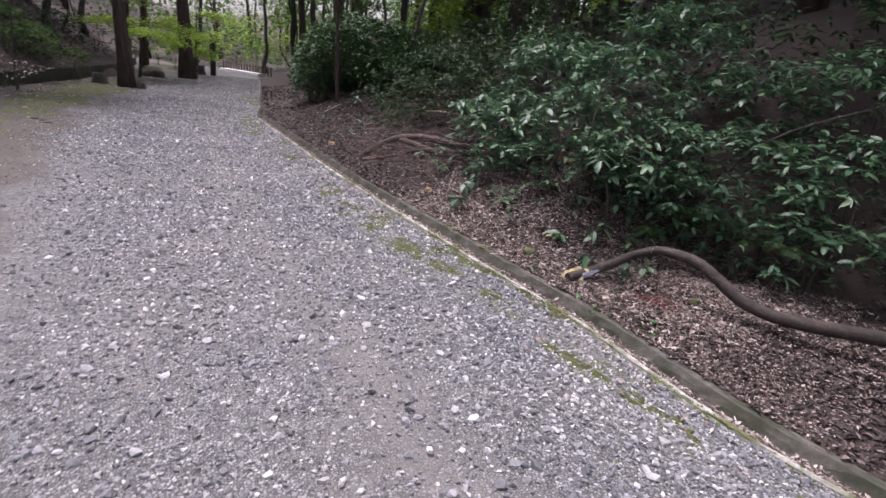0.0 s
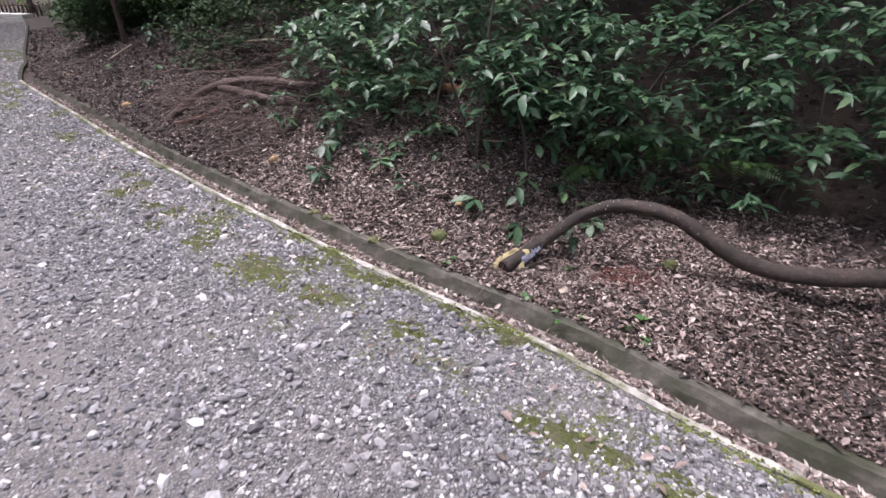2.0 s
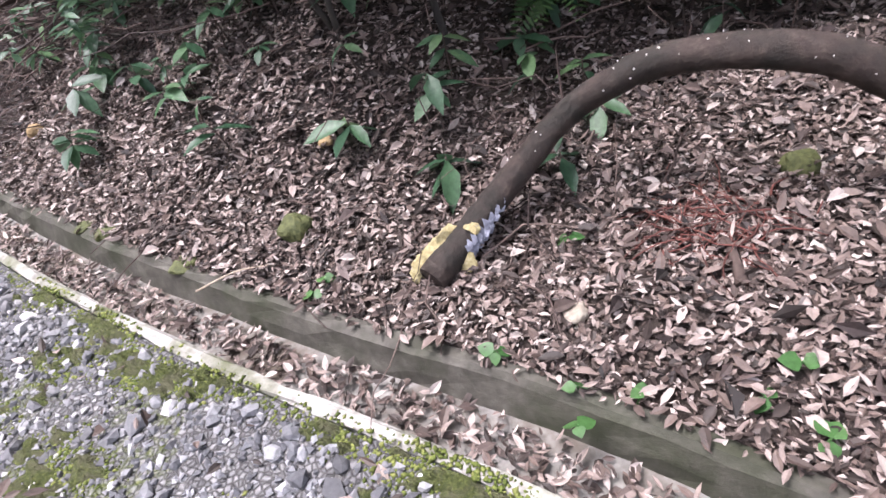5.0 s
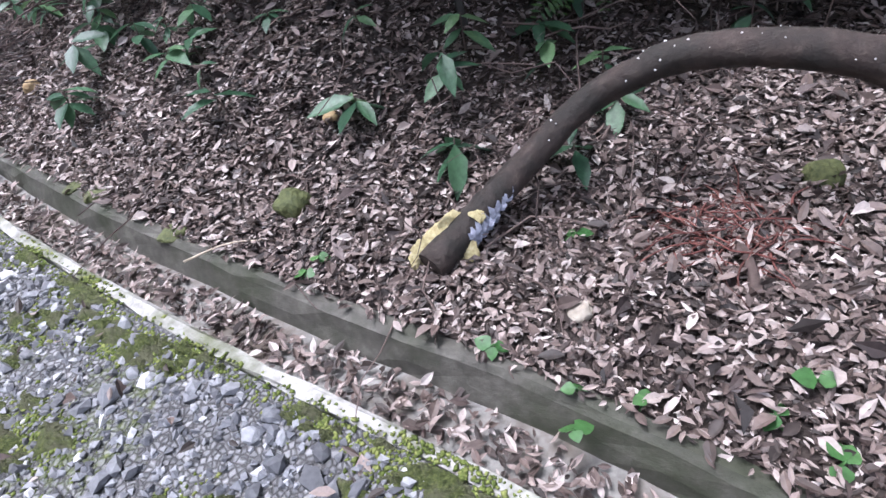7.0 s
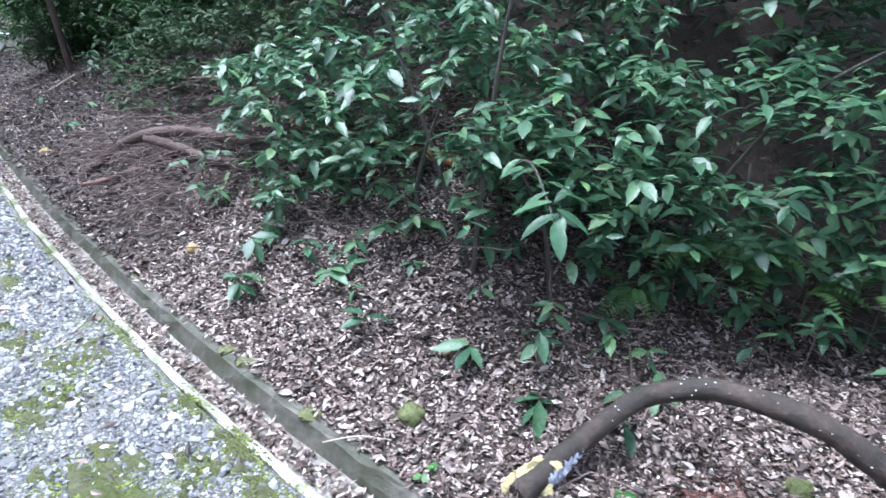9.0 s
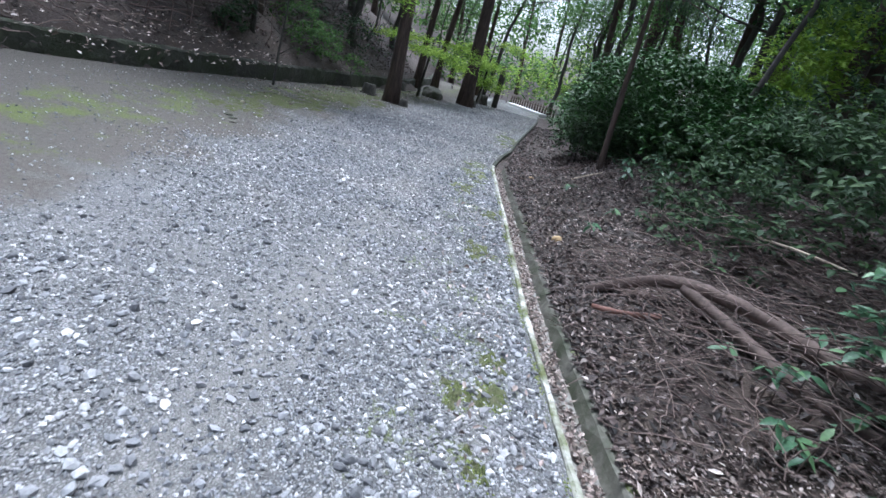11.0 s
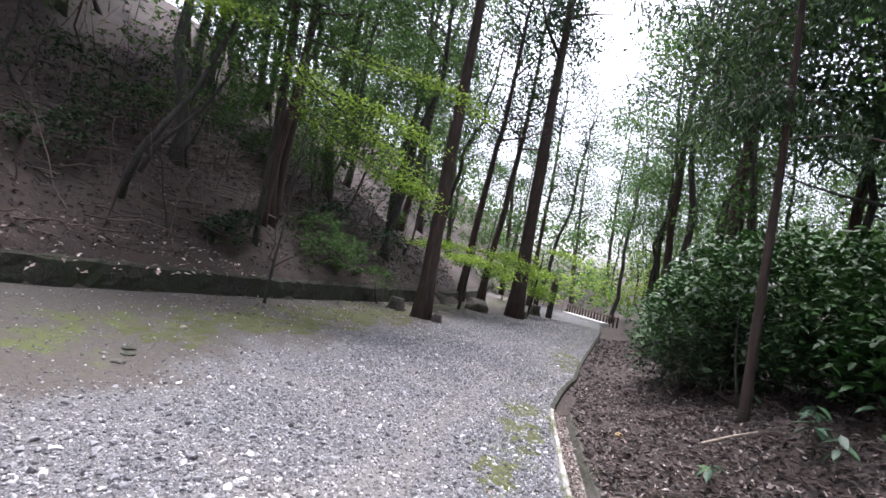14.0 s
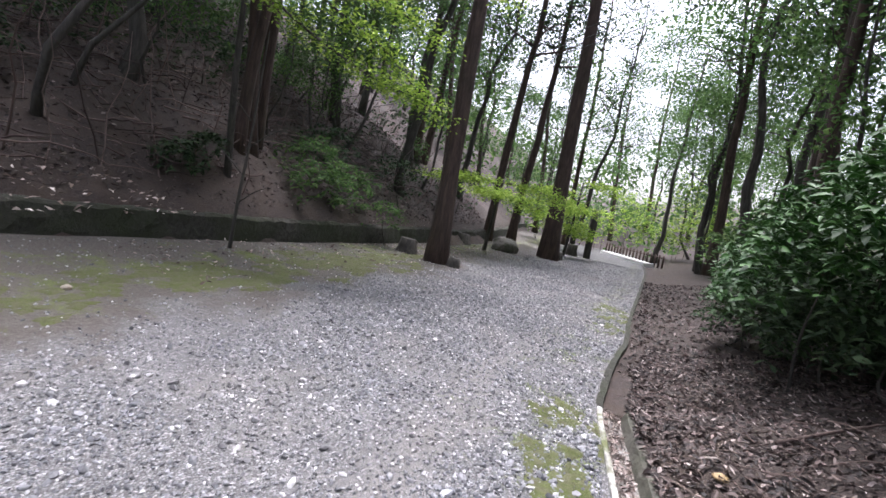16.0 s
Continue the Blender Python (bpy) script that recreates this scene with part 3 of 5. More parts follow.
def debris(n, u0, u1, s0, s1):
    u, s = rng.uniform(u0, u1, n), rng.uniform(s0, s1, n)
    size = rng.uniform(0.007, 0.019, n)
    at = np.concatenate([plan(u, s), (height(u, s) + rng.uniform(0.004, 0.024, n))[:, None]], 1)
    return strewn("debris", CHIPS, at, turned(rng.uniform(0, 6.28, n), rng.normal(0, 0.3, n), rng.normal(0, 0.3, n)), np.stack([size * 1.6, size, size * 0.5], 1), DEAD_LEAF)


tagged(new("debris", debris(30000, -1.4, 3.0, 0.28, 1.9)), "crumbled bark, leaf scraps and husks on the bank", "debris", kind="stuff")


def slope_litter():
    n = 22000
    u = rng.uniform(4, 30, n)
    s = wall_s(u) - 0.42 - rng.random(n) ** 1.1 * 9
    at = np.concatenate([plan(u, s), (height(u, s) + 0.03)[:, None]], 1)
    return strewn("leaf_litter", DEAD, at, turned(rng.uniform(0, 6.28, n), rng.normal(0.3, 0.4, n), rng.normal(0, 0.5, n)), rng.uniform(0.06, 0.13, n), SHADED_LEAF)


tagged(new("leaf_litter", litter(1500, 6.0, 24.0, -6.4, -4.4, 0.06, DEAD, 1.0)), "scattered dry leaves on the bare earth before the wall", "leaf litter", kind="stuff")
tagged(new("leaf_litter", slope_litter()), "brown fallen leaves on the slope above the wall", "leaf litter", kind="stuff")

# ---- the fallen log ----
LOG = [(1.37, 4.45, -0.01), (1.50, 4.52, 0.02), (1.63, 4.57, 0.07), (1.78, 4.62, 0.135), (1.91, 4.63, 0.21), (2.02, 4.58, 0.275), (2.11, 4.52, 0.315), (2.23, 4.41, 0.335), (2.37, 4.28, 0.315), (2.49, 4.17, 0.24), (2.62, 4.06, 0.15), (2.78, 3.95, 0.10), (2.98, 3.83, 0.10), (3.30, 3.72, 0.12), (3.9, 3.48, 0.16), (4.8, 3.1, 0.24)]
log = thing("fallen_log", "curved dark-barked fallen branch arching over leaf litter", "log")
lp = spline(LOG, 70)
part("stem", tube("stem", lp, np.interp(np.linspace(0, 1, 70), [0, 0.03, 0.25, 0.5, 1], [0.046, 0.047, 0.038, 0.044, 0.056]), LOG_BARK, 16, 3, 0.07), log)


WHITE_SPECK = speckled("white_speck", [(0.3, (0.5, 0.48, 0.45)), (0.7, (0.7, 0.68, 0.66))], 40.0)


def specks(n):
    """Tiny white fungus dots on the upper side of the log."""
    r = np.random.default_rng(6)
    k = r.integers(8, 46, n)
    side = np.cross(np.gradient(lp, axis=0)[k], (0, 0, 1.0))
    side /= np.linalg.norm(side, axis=1)[:, None]
    th = r.uniform(0.1, 2.2, n)
    at = lp[k] + r.normal(0, 0.012, (n, 3)) * (1, 1, 0) + 0.041 * (side * np.cos(th)[:, None] + np.array([0, 0, 1.0]) * np.sin(th)[:, None])
    return strewn("specks", CHIPS[:4], at, turned(r.uniform(0, 6.28, n), np.zeros(n), np.zeros(n)), r.uniform(0.004, 0.009, n), WHITE_SPECK)


part("specks", specks(64), log, "tiny white fungus specks", "stuff")

# ---- trees ----
def crown_mesh(name, centre_z, radius, tall, count, leaf, material, seed, lumps=26, templates=None):
    """A crown of many small leaves in uneven clumps."""
    r = np.random.default_rng(seed)
    th, hh = r.uniform(0, 6.28, lumps), r.uniform(-0.5, 0.5, lumps)
    rad = radius * np.sqrt(r.uniform(0.05, 1, lumps)) * np.sqrt(np.maximum(0.1, 1 - (2 * hh) ** 2 * 0.8))
    c = np.stack([rad * np.cos(th), rad * np.sin(th), centre_z + hh * tall], 1)
    k = r.integers(0, lumps, count)
    d = r.normal(0, 1, (count, 3)) * np.array([radius * 0.22, radius * 0.22, tall * 0.045])
    at = c[k] + d
    rot = turned(r.uniform(0, 6.28, count), r.normal(0.25, 0.5, count), r.normal(0, 0.6, count))
    return strewn(name, templates or [diamond(0.55)], at, rot, leaf * r.uniform(0.6, 1.3, count), material)


def tree(name, label, height_m, radius, bark, foliage, seed, crown_from=0.45, crown_r=2.2, leaves=2600, leaf=0.22, bend=0.3, limbs=7, group=""):
    """A tapered, slightly bent trunk with limbs and a crown of leaves; it stands at its origin."""
    r = np.random.default_rng(seed)
    ob = thing(name, label, "tree", group)
    k = 14
    z = np.linspace(-0.3, height_m, k)
    wob = np.cumsum(r.normal(0, bend * 0.16, (k, 2)), 0)
    wob -= wob[1]
    axis = np.stack([wob[:, 0], wob[:, 1], z], 1)
    taper = radius * (1 - 0.75 * np.linspace(0, 1, k))
    taper[0] *= 1.45
    taper[1] *= 1.12
    part("trunk", tube("trunk", axis, taper, bark, 10, seed, 0.07), ob)
    for i in range(limbs):
        zz = height_m * r.uniform(crown_from * 0.85, 0.95)
        base = np.array([np.interp(zz, z, axis[:, 0]), np.interp(zz, z, axis[:, 1]), zz])
        th = r.uniform(0, 6.28)
        ln = crown_r * r.uniform(0.6, 1.1)
        tip = base + np.array([math.cos(th) * ln, math.sin(th) * ln, ln * r.uniform(0.1, 0.7)])
        mid = (base + tip) / 2 + r.normal(0, 0.12, 3)
        part("limb", tube("limb", spline([base, mid, tip], 6), radius * 0.28 * np.linspace(1, 0.25, 6), bark, 5, i, 0.05), ob)
    tall = height_m * (1.08 - crown_from)
    part("crown", crown_mesh("crown", height_m * (1.06 + crown_from) / 2, crown_r, tall, leaves, leaf, foliage, seed + 50), ob)
    return ob


def stand(ob, x, y, yaw=0, lean=(0, 0), size=1.0, sink=0.05):
    ob.matrix_basis = pose(x, y, on_ground(x, y) - sink, lean[0], lean[1], yaw) @ Matrix.Diagonal((size, size, size, 1))


cedar_a = tree("cedar_tree", "tall straight reddish-barked cedar beside the track", 15, 0.22, BARK_RED, FOLIAGE_DARK, 11, 0.62, 2.2, 3200, 0.2, 0.12, 6)
stand(cedar_a, -12.1, 16.9)
cedar_b = tree("cedar_tree", "tall thick cedar trunk at the track's bend", 18, 0.32, BARK_RED, FOLIAGE_DARK, 12, 0.62, 2.6, 3200, 0.22, 0.12, 6)
stand(cedar_b, -14.96, 24.9)

LEAF_CLUMP = [leaf_shape(0.46, 3, 0.1, 0.1)]

KINDS = [
    tree("woodland_tree", "slender woodland tree with leafy green crown", 12, 0.13, BARK_GREY, FOLIAGE, 21, 0.47, 2.7, 4200, 0.17, 0.9, 8, "trees on the slopes"),
    tree("woodland_tree", "slender woodland tree with high leafy crown", 14, 0.16, BARK_GREY, FOLIAGE, 22, 0.48, 2.6, 4200, 0.17, 0.7, 8, "trees on the slopes"),
    tree("woodland_tree", "thin young woodland tree with leafy green crown", 9, 0.07, BARK_GREY, FOLIAGE, 23, 0.37, 2.0, 3300, 0.15, 1.0, 7, "trees on the slopes"),
    tree("woodland_tree", "reddish-barked woodland tree with dark crown", 16, 0.19, BARK_RED, FOLIAGE_DARK, 24, 0.5, 2.6, 4200, 0.17, 0.3, 8, "trees on the slopes"),
]
first = [True] * len(KINDS)


def plant_tree(kind, x, y, yaw, lean, size):
    m = pose(x, y, on_ground(x, y) - 0.1, lean[0], lean[1], yaw) @ Matrix.Diagonal((size, size, size, 1))
    if first[kind]:
        KINDS[kind].matrix_basis = m
        first[kind] = False
        return KINDS[kind]
    ob = copy_thing(KINDS[kind], Matrix())
    ob.matrix_basis = m
    return ob


# Trees added at invented spots to block sky light over bank and slope.
SHADE = tree("shade_tree", "broad dark-leaved tree added to shade the bank and slope", 8.5, 0.15, BARK_GREY, FOLIAGE_DARK, 28, 0.5, 3.3, 6500, 0.2, 0.5, 9, "shade trees on the bank")
for i, (x, y, yaw) in enumerate([(5.4, 8.6, 0), (6.8, 3.6, 80), (3.4, 11.4, 150), (2.4, 13.8, 220), (7.6, 0.2, 300), (6.2, 10.5, 40), (-18.5, 12.4, 30), (-20.5, 13.6, 210), (-0.6, 18.6, 80), (0.6, 14.6, 15), (-3.2, 20.4, 330), (-21.5, 9.5, 80), (4.4, 13.6, 200)]):
    m = pose(x, y, on_ground(x, y) - 0.1, 0, 0, yaw)
    if i == 0:
        SHADE.matrix_basis = m
    else:
        copy_thing(SHADE, m)

# trees that stand clear enough to be told apart
for kind, x, y, yaw, lean, size in [
    (3, -14.3, 13.3, 20, (2, -2), 0.8), (3, -14.6, 13.6, 200, (-3, -3), 0.7), (3, -14.0, 13.0, 120, (3, 0), 0.65),
    (2, -12.8, 9.7, 60, (4, 16), 0.95), (2, -13.8, 10.2, 60, (-6, 22), 0.7), (2, -18.3, 17.5, 0, (0, 8), 0.8), (2, -17.9, 17.8, 90, (3, 9), 0.75),
    (1, -16.7, 19.0, 40, (2, 3), 0.9), (3, -17.8, 24.6, 10, (0, 4), 0.95), (3, -19.0, 27.5, 100, (2, 3), 1.0), (0, -20.4, 25.0, 60, (4, 8), 1.0),
    (1, -19.5, 33.0, 40, (-2, 5), 0.85), (3, -22.0, 36.0, 0, (2, 2), 0.9), (1, -17.5, 38.5, 80, (-3, 3), 0.9), (0, -13.0, 33.0, 20, (2, 0), 0.8), (2, -14.2, 36.0, 30, (0, -4), 0.9),
    (3, 6.0, 8.6, 0, (2, 0), 1.0), (1, 1.2, 11.5, 0, (0, 3), 1.0), (3, -1.0, 17.0, 0, (2, 2), 1.0), (2, -2.3, 13.6, 40, (2, 8), 0.8),
    (0, 6.5, 4.2, 140, (0, 0), 0.9), (3, 7.6, 1.0, 0, (0, 3), 1.0), (2, -6.3, 20.8, 0, (0, 2), 0.9), (0, -4.0, 22.5, 0, (3, 3), 1.0), (1, -8.2, 26.0, 0, (3, 0), 0.95), (3, -7.4, 24.2, 60, (0, 1), 1.0), (1, -10.2, 29.0, 150, (1, 0), 1.15), (3, -6.6, 21.6, 200, (0, -2), 0.9), (3, -12.2, 32.4, 250, (0, 0), 1.15), (1, -13.6, 34.6, 310, (1, 1), 1.1)]:
    plant_tree(kind, x, y, yaw, lean, size)

tr = np.random.default_rng(3)
taken = []
while len(taken) < 150:
    u, s = tr.uniform(-10, 75), tr.uniform(-34, 36)
    w = float(wall_s(u))
    if w - 2.0 < s < 4.5 and u < 40:
        continue
    if s > 0 and s < 5.5 and u < 20:
        continue
    if abs(s + 3) < 3 and u < 46:
        continue
    if any((u - a) ** 2 + (s - b) ** 2 < 4.0 for a, b in taken):
        continue
    taken.append((u, s))
    x, y = plan(u, s)
    kind, yaw, lean, size = int(tr.integers(0, 4)), tr.uniform(0, 360), (tr.normal(0, 3), tr.normal(1, 4)), tr.uniform(0.8, 1.25)
    if abs(s + 3) > 5.5 or not 16 < u < 46:
        plant_tree(kind, float(x), float(y), yaw, lean, size)


close = np.random.default_rng(14)
count = 0
while count < 64:
    u = close.uniform(-9, 34)
    w = float(wall_s(u))
    s = w - close.uniform(1.6, 19) if count % 2 else close.uniform(4.6, 17)
    if any((u - a) ** 2 + (s - b) ** 2 < 3.2 for a, b in taken):
        continue
    taken.append((u, s))
    x, y = plan(u, s)
    plant_tree(int(close.integers(0, 4)), float(x), float(y), close.uniform(0, 360), (close.normal(0, 3), close.normal(2, 4)), close.uniform(0.7, 1.1))
    count += 1


# young trees under the taller ones on the slope
under = np.random.default_rng(29)
for i in range(16):
    u = 6 + 1.15 * i + under.normal(0, 0.4)
    s = float(wall_s(u)) - under.uniform(2.2, 9.0)
    x, y = plan(u, s)
    plant_tree(2, float(x), float(y), under.uniform(0, 360), (under.normal(0, 5), under.normal(6, 6)), under.uniform(0.38, 0.6))


# ---- shrubs ----
def whorls(centres, radii, count, leaf, seed, droop=0.2, per=6, shell=0.55):
    """Leaves in whorls at twig tips, spread through rounded masses: places, turns and sizes."""
    r = np.random.default_rng(seed)
    centres, radii = np.array(centres, float), np.array(radii, float)
    if radii.ndim == 1:
        radii = np.stack([radii, radii, radii * 0.8], 1)
    p = radii.prod(1) ** (2 / 3)
    k = r.choice(len(centres), count // per, p=p / p.sum())
    d = r.normal(0, 1, (len(k), 3))
    d /= np.linalg.norm(d, axis=1)[:, None]
    d[:, 2] = np.where(d[:, 2] < -0.5, -d[:, 2], d[:, 2])
    tips = centres[k] + d * radii[k] * (shell + (1.08 - shell) * r.random((len(k), 1)) ** 0.6)
    at = np.repeat(tips, per, 0) + r.normal(0, leaf * 0.16, (len(k) * per, 3))
    yaw = np.tile(np.arange(per) * 6.283 / per, len(k)) + np.repeat(r.uniform(0, 6.28, len(k)), per) + r.normal(0, 0.35, len(at))
    rot = turned(yaw, r.normal(droop, 0.28, len(at)), r.normal(0, 0.28, len(at)))
    return at, rot, leaf * r.uniform(0.55, 1.2, len(at))


LAUREL_LEAVES = [leaf_shape(0.38, 4, 0.14, 0.16), leaf_shape(0.44, 4, 0.1, 0.1), leaf_shape(0.4, 4, 0.18, 0.26)]


def above_ground(at, rot, size, clear=0.05):
    u, s = unplan(at)
    k = at[:, 2] > height(u, s) + clear
    k &= (s > 0.25) | (s < -4.5) | (u > 22)
    return at[k], rot[k], size[k]


def shrub(name, label, centres, radii, count, leaf, material, seed, stems=(), singles=0, droop=0.12, per=6, bark=None, shell=0.55, templates=None, group=""):
    ob = thing(name, label, "shrub", group, at=(*centres[0][:2], on_ground(*centres[0][:2])))
    origin = np.array(ob.location)
    at, rot, size = above_ground(*whorls(centres, radii, count, leaf, seed, droop, per, shell))
    templates = templates or LAUREL_LEAVES
    if singles:
        _, s = unplan(at)
        order = np.argsort(s)
        pick, rest = order[:singles], order[singles:]
        shapes = [fast_mesh("leaf", v, f, material, True) for v, f in templates]
        for i in pick:
            lf = part("leaf", shapes[int(i) % len(shapes)], ob)
            m = Matrix([list(row) for row in rot[i]]).to_4x4()
            lf.matrix_basis = Matrix.Translation(Vector(at[i] - origin)) @ m @ Matrix.Scale(float(size[i]), 4)
        at, rot, size = at[rest], rot[rest], size[rest]
    part("foliage", strewn("foliage", templates, at - origin, rot, size, material, True), ob, kind="stuff")
    for i, pts in enumerate(stems):
        q = spline(np.array(pts) - origin, 12)
        part("stem", tube("stem", q, np.linspace(0.014, 0.005, 12), bark or BARK_GREY, 6, i, 0.08), ob)
    r = np.random.default_rng(seed + 9)
    for i, c in enumerate(centres):
        g = np.array([c[0] + r.normal(0, 0.15), c[1] + r.normal(0, 0.15), 0])
        g[2] = on_ground(g[0], g[1]) - 0.05
        mid = (g + np.array(c)) / 2 + r.normal(0, 0.08, 3)
        part("stem", tube("stem", spline([g - origin, mid - origin, np.array(c) - origin], 8), np.linspace(0.018, 0.006, 8), bark or BARK_GREY, 5, i, 0.08), ob)
    return ob


B1 = [(1.35, 6.0, 1.15), (2.1, 5.7, 0.95), (2.85, 5.5, 0.85), (1.9, 6.6, 1.5), (3.2, 6.3, 1.35), (0.75, 6.7, 1.0), (3.8, 5.0, 0.85), (1.62, 5.4, 0.9), (2.5, 5.45, 0.6), (4.7, 4.4, 1.0), (4.3, 5.9, 1.5), (3.4, 5.25, 0.6), (5.3, 3.6, 1.1), (2.0, 5.45, 0.6), (0.35, 7.2, 1.0), (1.05, 6.25, 0.7), (4.3, 4.6, 0.6), (2.6, 7.2, 1.9), (1.2, 7.4, 1.6), (2.3, 5.5, 0.35), (2.75, 5.35, 0.35), (3.15, 5.1, 0.35), (3.6, 4.75, 0.4), (1.75, 5.75, 0.7), (0.55, 6.45, 0.65)]
R1 = [0.6, 0.6, 0.6, 0.75, 0.8, 0.5, 0.7, 0.38, 0.4, 0.8, 0.9, 0.42, 0.8, 0.35, 0.5, 0.35, 0.5, 0.9, 0.7, 0.3, 0.3, 0.32, 0.35, 0.35, 0.35]
shrub("laurel_shrub", "dense dark-green glossy laurel shrub overhanging the leafy bank", B1, R1, 15500, 0.115, LAUREL, 31,
      [[(1.41, 5.48, 0.3), (1.45, 5.45, 0.9), (1.56, 5.5, 1.6), (1.8, 5.6, 2.5)], [(1.41, 5.5, 0.35), (1.2, 5.6, 1.1), (0.9, 5.8, 2.0)], [(2.6, 5.7, 0.3), (3.1, 5.5, 1.2), (3.9, 5.1, 1.7)]], singles=280)
# These two laurels stand in shade; the dark leaf colour paints it in.
shrub("laurel_shrub", "blue-green laurel shrub behind the brushwood, shade painted into its leaves", [(0.0, 8.7, 1.2), (-0.6, 9.5, 1.0), (-1.2, 10.1, 0.95), (0.5, 9.0, 1.5), (-0.5, 10.6, 1.4), (0.5, 8.0, 1.2), (1.2, 8.2, 1.7), (-1.7, 11.0, 1.05), (-0.1, 9.6, 1.5), (-1.0, 11.4, 1.4)],
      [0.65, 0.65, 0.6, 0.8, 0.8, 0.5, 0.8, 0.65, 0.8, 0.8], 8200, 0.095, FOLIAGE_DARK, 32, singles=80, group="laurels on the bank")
shrub("laurel_shrub", "small low laurel shrub on the bank, shade painted into its leaves", [(-0.7, 8.95, 0.75), (-1.2, 9.5, 0.7), (-1.6, 10.0, 0.7)], [0.42, 0.4, 0.36], 1100, 0.095, FOLIAGE_DARK, 33, singles=40, group="laurels on the bank")
shrub("broadleaf_bush", "large dense evergreen bush beside a thin trunk", [(-4.3, 15.0, 1.7), (-3.4, 14.4, 1.9), (-5.2, 16.6, 1.5), (-5.9, 18.0, 1.2), (-4.2, 16.2, 2.1), (-2.6, 13.8, 1.9), (-3.0, 15.4, 1.9), (-6.6, 19.2, 0.8), (-2.0, 14.6, 1.7), (-5.0, 15.6, 1.1), (-4.6, 14.4, 1.3), (-5.7, 17.0, 0.8), (-3.9, 13.6, 1.9), (-3.0, 13.4, 1.3)],
      [1.0, 0.95, 0.95, 0.8, 1.0, 0.9, 1.0, 0.6, 1.0, 0.8, 0.75, 0.7, 0.7, 0.6], 22000, 0.115, BUSH_LEAF, 34, singles=0, shell=0.62)
# Dark leaves added inside the bush stand in for its shaded hollow.
shrub("broadleaf_bush", "dark-leaved bush added behind the thin trunk in place of deep shade", [(-3.2, 14.6, 0.9), (-2.4, 13.6, 1.2), (-4.0, 15.8, 0.7), (-1.6, 12.9, 1.2), (-4.9, 16.9, 0.5), (-1.2, 14.2, 1.2), (-2.4, 15.4, 1.4), (-3.4, 16.8, 1.2), (-4.6, 18.6, 0.9)], [0.95, 0.9, 0.8, 0.8, 0.7, 1.0, 1.0, 1.0, 0.9], 11000, 0.12, FOLIAGE_DARK, 45, shell=0.3)
# More dark leaves near the ground, where the hollow lies in shade.
LOW = [(-6.1, 17.5), (-5.3, 16.7), (-4.6, 15.0), (-4.0, 14.1), (-3.2, 13.3), (-2.7, 12.9), (-4.7, 16.0), (-3.7, 14.9), (-5.6, 18.4), (-2.2, 12.4)]
shrub("low_bush", "dark leaves added at the bush's foot in place of its shade", [(x, y, on_ground(x, y) + 0.4) for x, y in LOW], [0.6, 0.65, 0.6, 0.55, 0.5, 0.5, 0.7, 0.7, 0.6, 0.45], 8000, 0.11, FOLIAGE_DARK, 47, shell=0.25)
shrub("broadleaf_bush", "evergreen bush crowding the conifer on the bank", [(-1.6, 11.9, 1.2), (-2.3, 12.6, 1.3), (-0.9, 11.9, 1.3), (-1.7, 12.9, 1.4), (-2.6, 13.2, 1.5)], [0.75, 0.7, 0.9, 0.9, 0.7], 7000, 0.115, BUSH_LEAF, 46, shell=0.5)
shrub("broadleaf_bush", "dark low bush at the edge of the woods", [(1.4, 9.6, 1.9), (2.4, 8.6, 2.0), (0.2, 11.6, 1.9), (3.4, 7.2, 2.0), (-0.6, 12.6, 1.8), (4.8, 6.8, 2.2), (5.8, 5.0, 2.0), (1.4, 11.0, 2.4)],
      [1.0, 1.0, 1.0, 0.9, 1.0, 1.0, 1.0, 1.1], 6500, 0.12, FOLIAGE_DARK, 35, shell=0.5)
shrub("lime_shrub", "bright lime-green young tree at the wood's edge", [(-1.9, 17.4, 3.3), (-1.3, 16.8, 2.8), (-2.4, 18.2, 2.5), (-1.6, 17.9, 3.9), (-0.8, 17.0, 3.6)], [0.85, 0.85, 0.85, 0.85, 0.8], 6500, 0.13, FOLIAGE_LIME, 36, shell=0.2)
shrub("lime_shrub", "small lime-leaved sapling over the shrubs", [(2.0, 9.2, 2.9), (1.4, 9.8, 3.2)], [0.45, 0.5], 500, 0.1, FOLIAGE_LIME, 37, shell=0.2)
shrub("broadleaf_bush", "bushy evergreen on the slope above the wall", [(-13.4, 14.6, 1.2), (-14.0, 15.6, 1.2), (-14.3, 14.7, 1.7), (-13.3, 16.2, 0.8)], [0.8, 0.8, 0.8, 0.5], 2600, 0.13, FOLIAGE, 38)
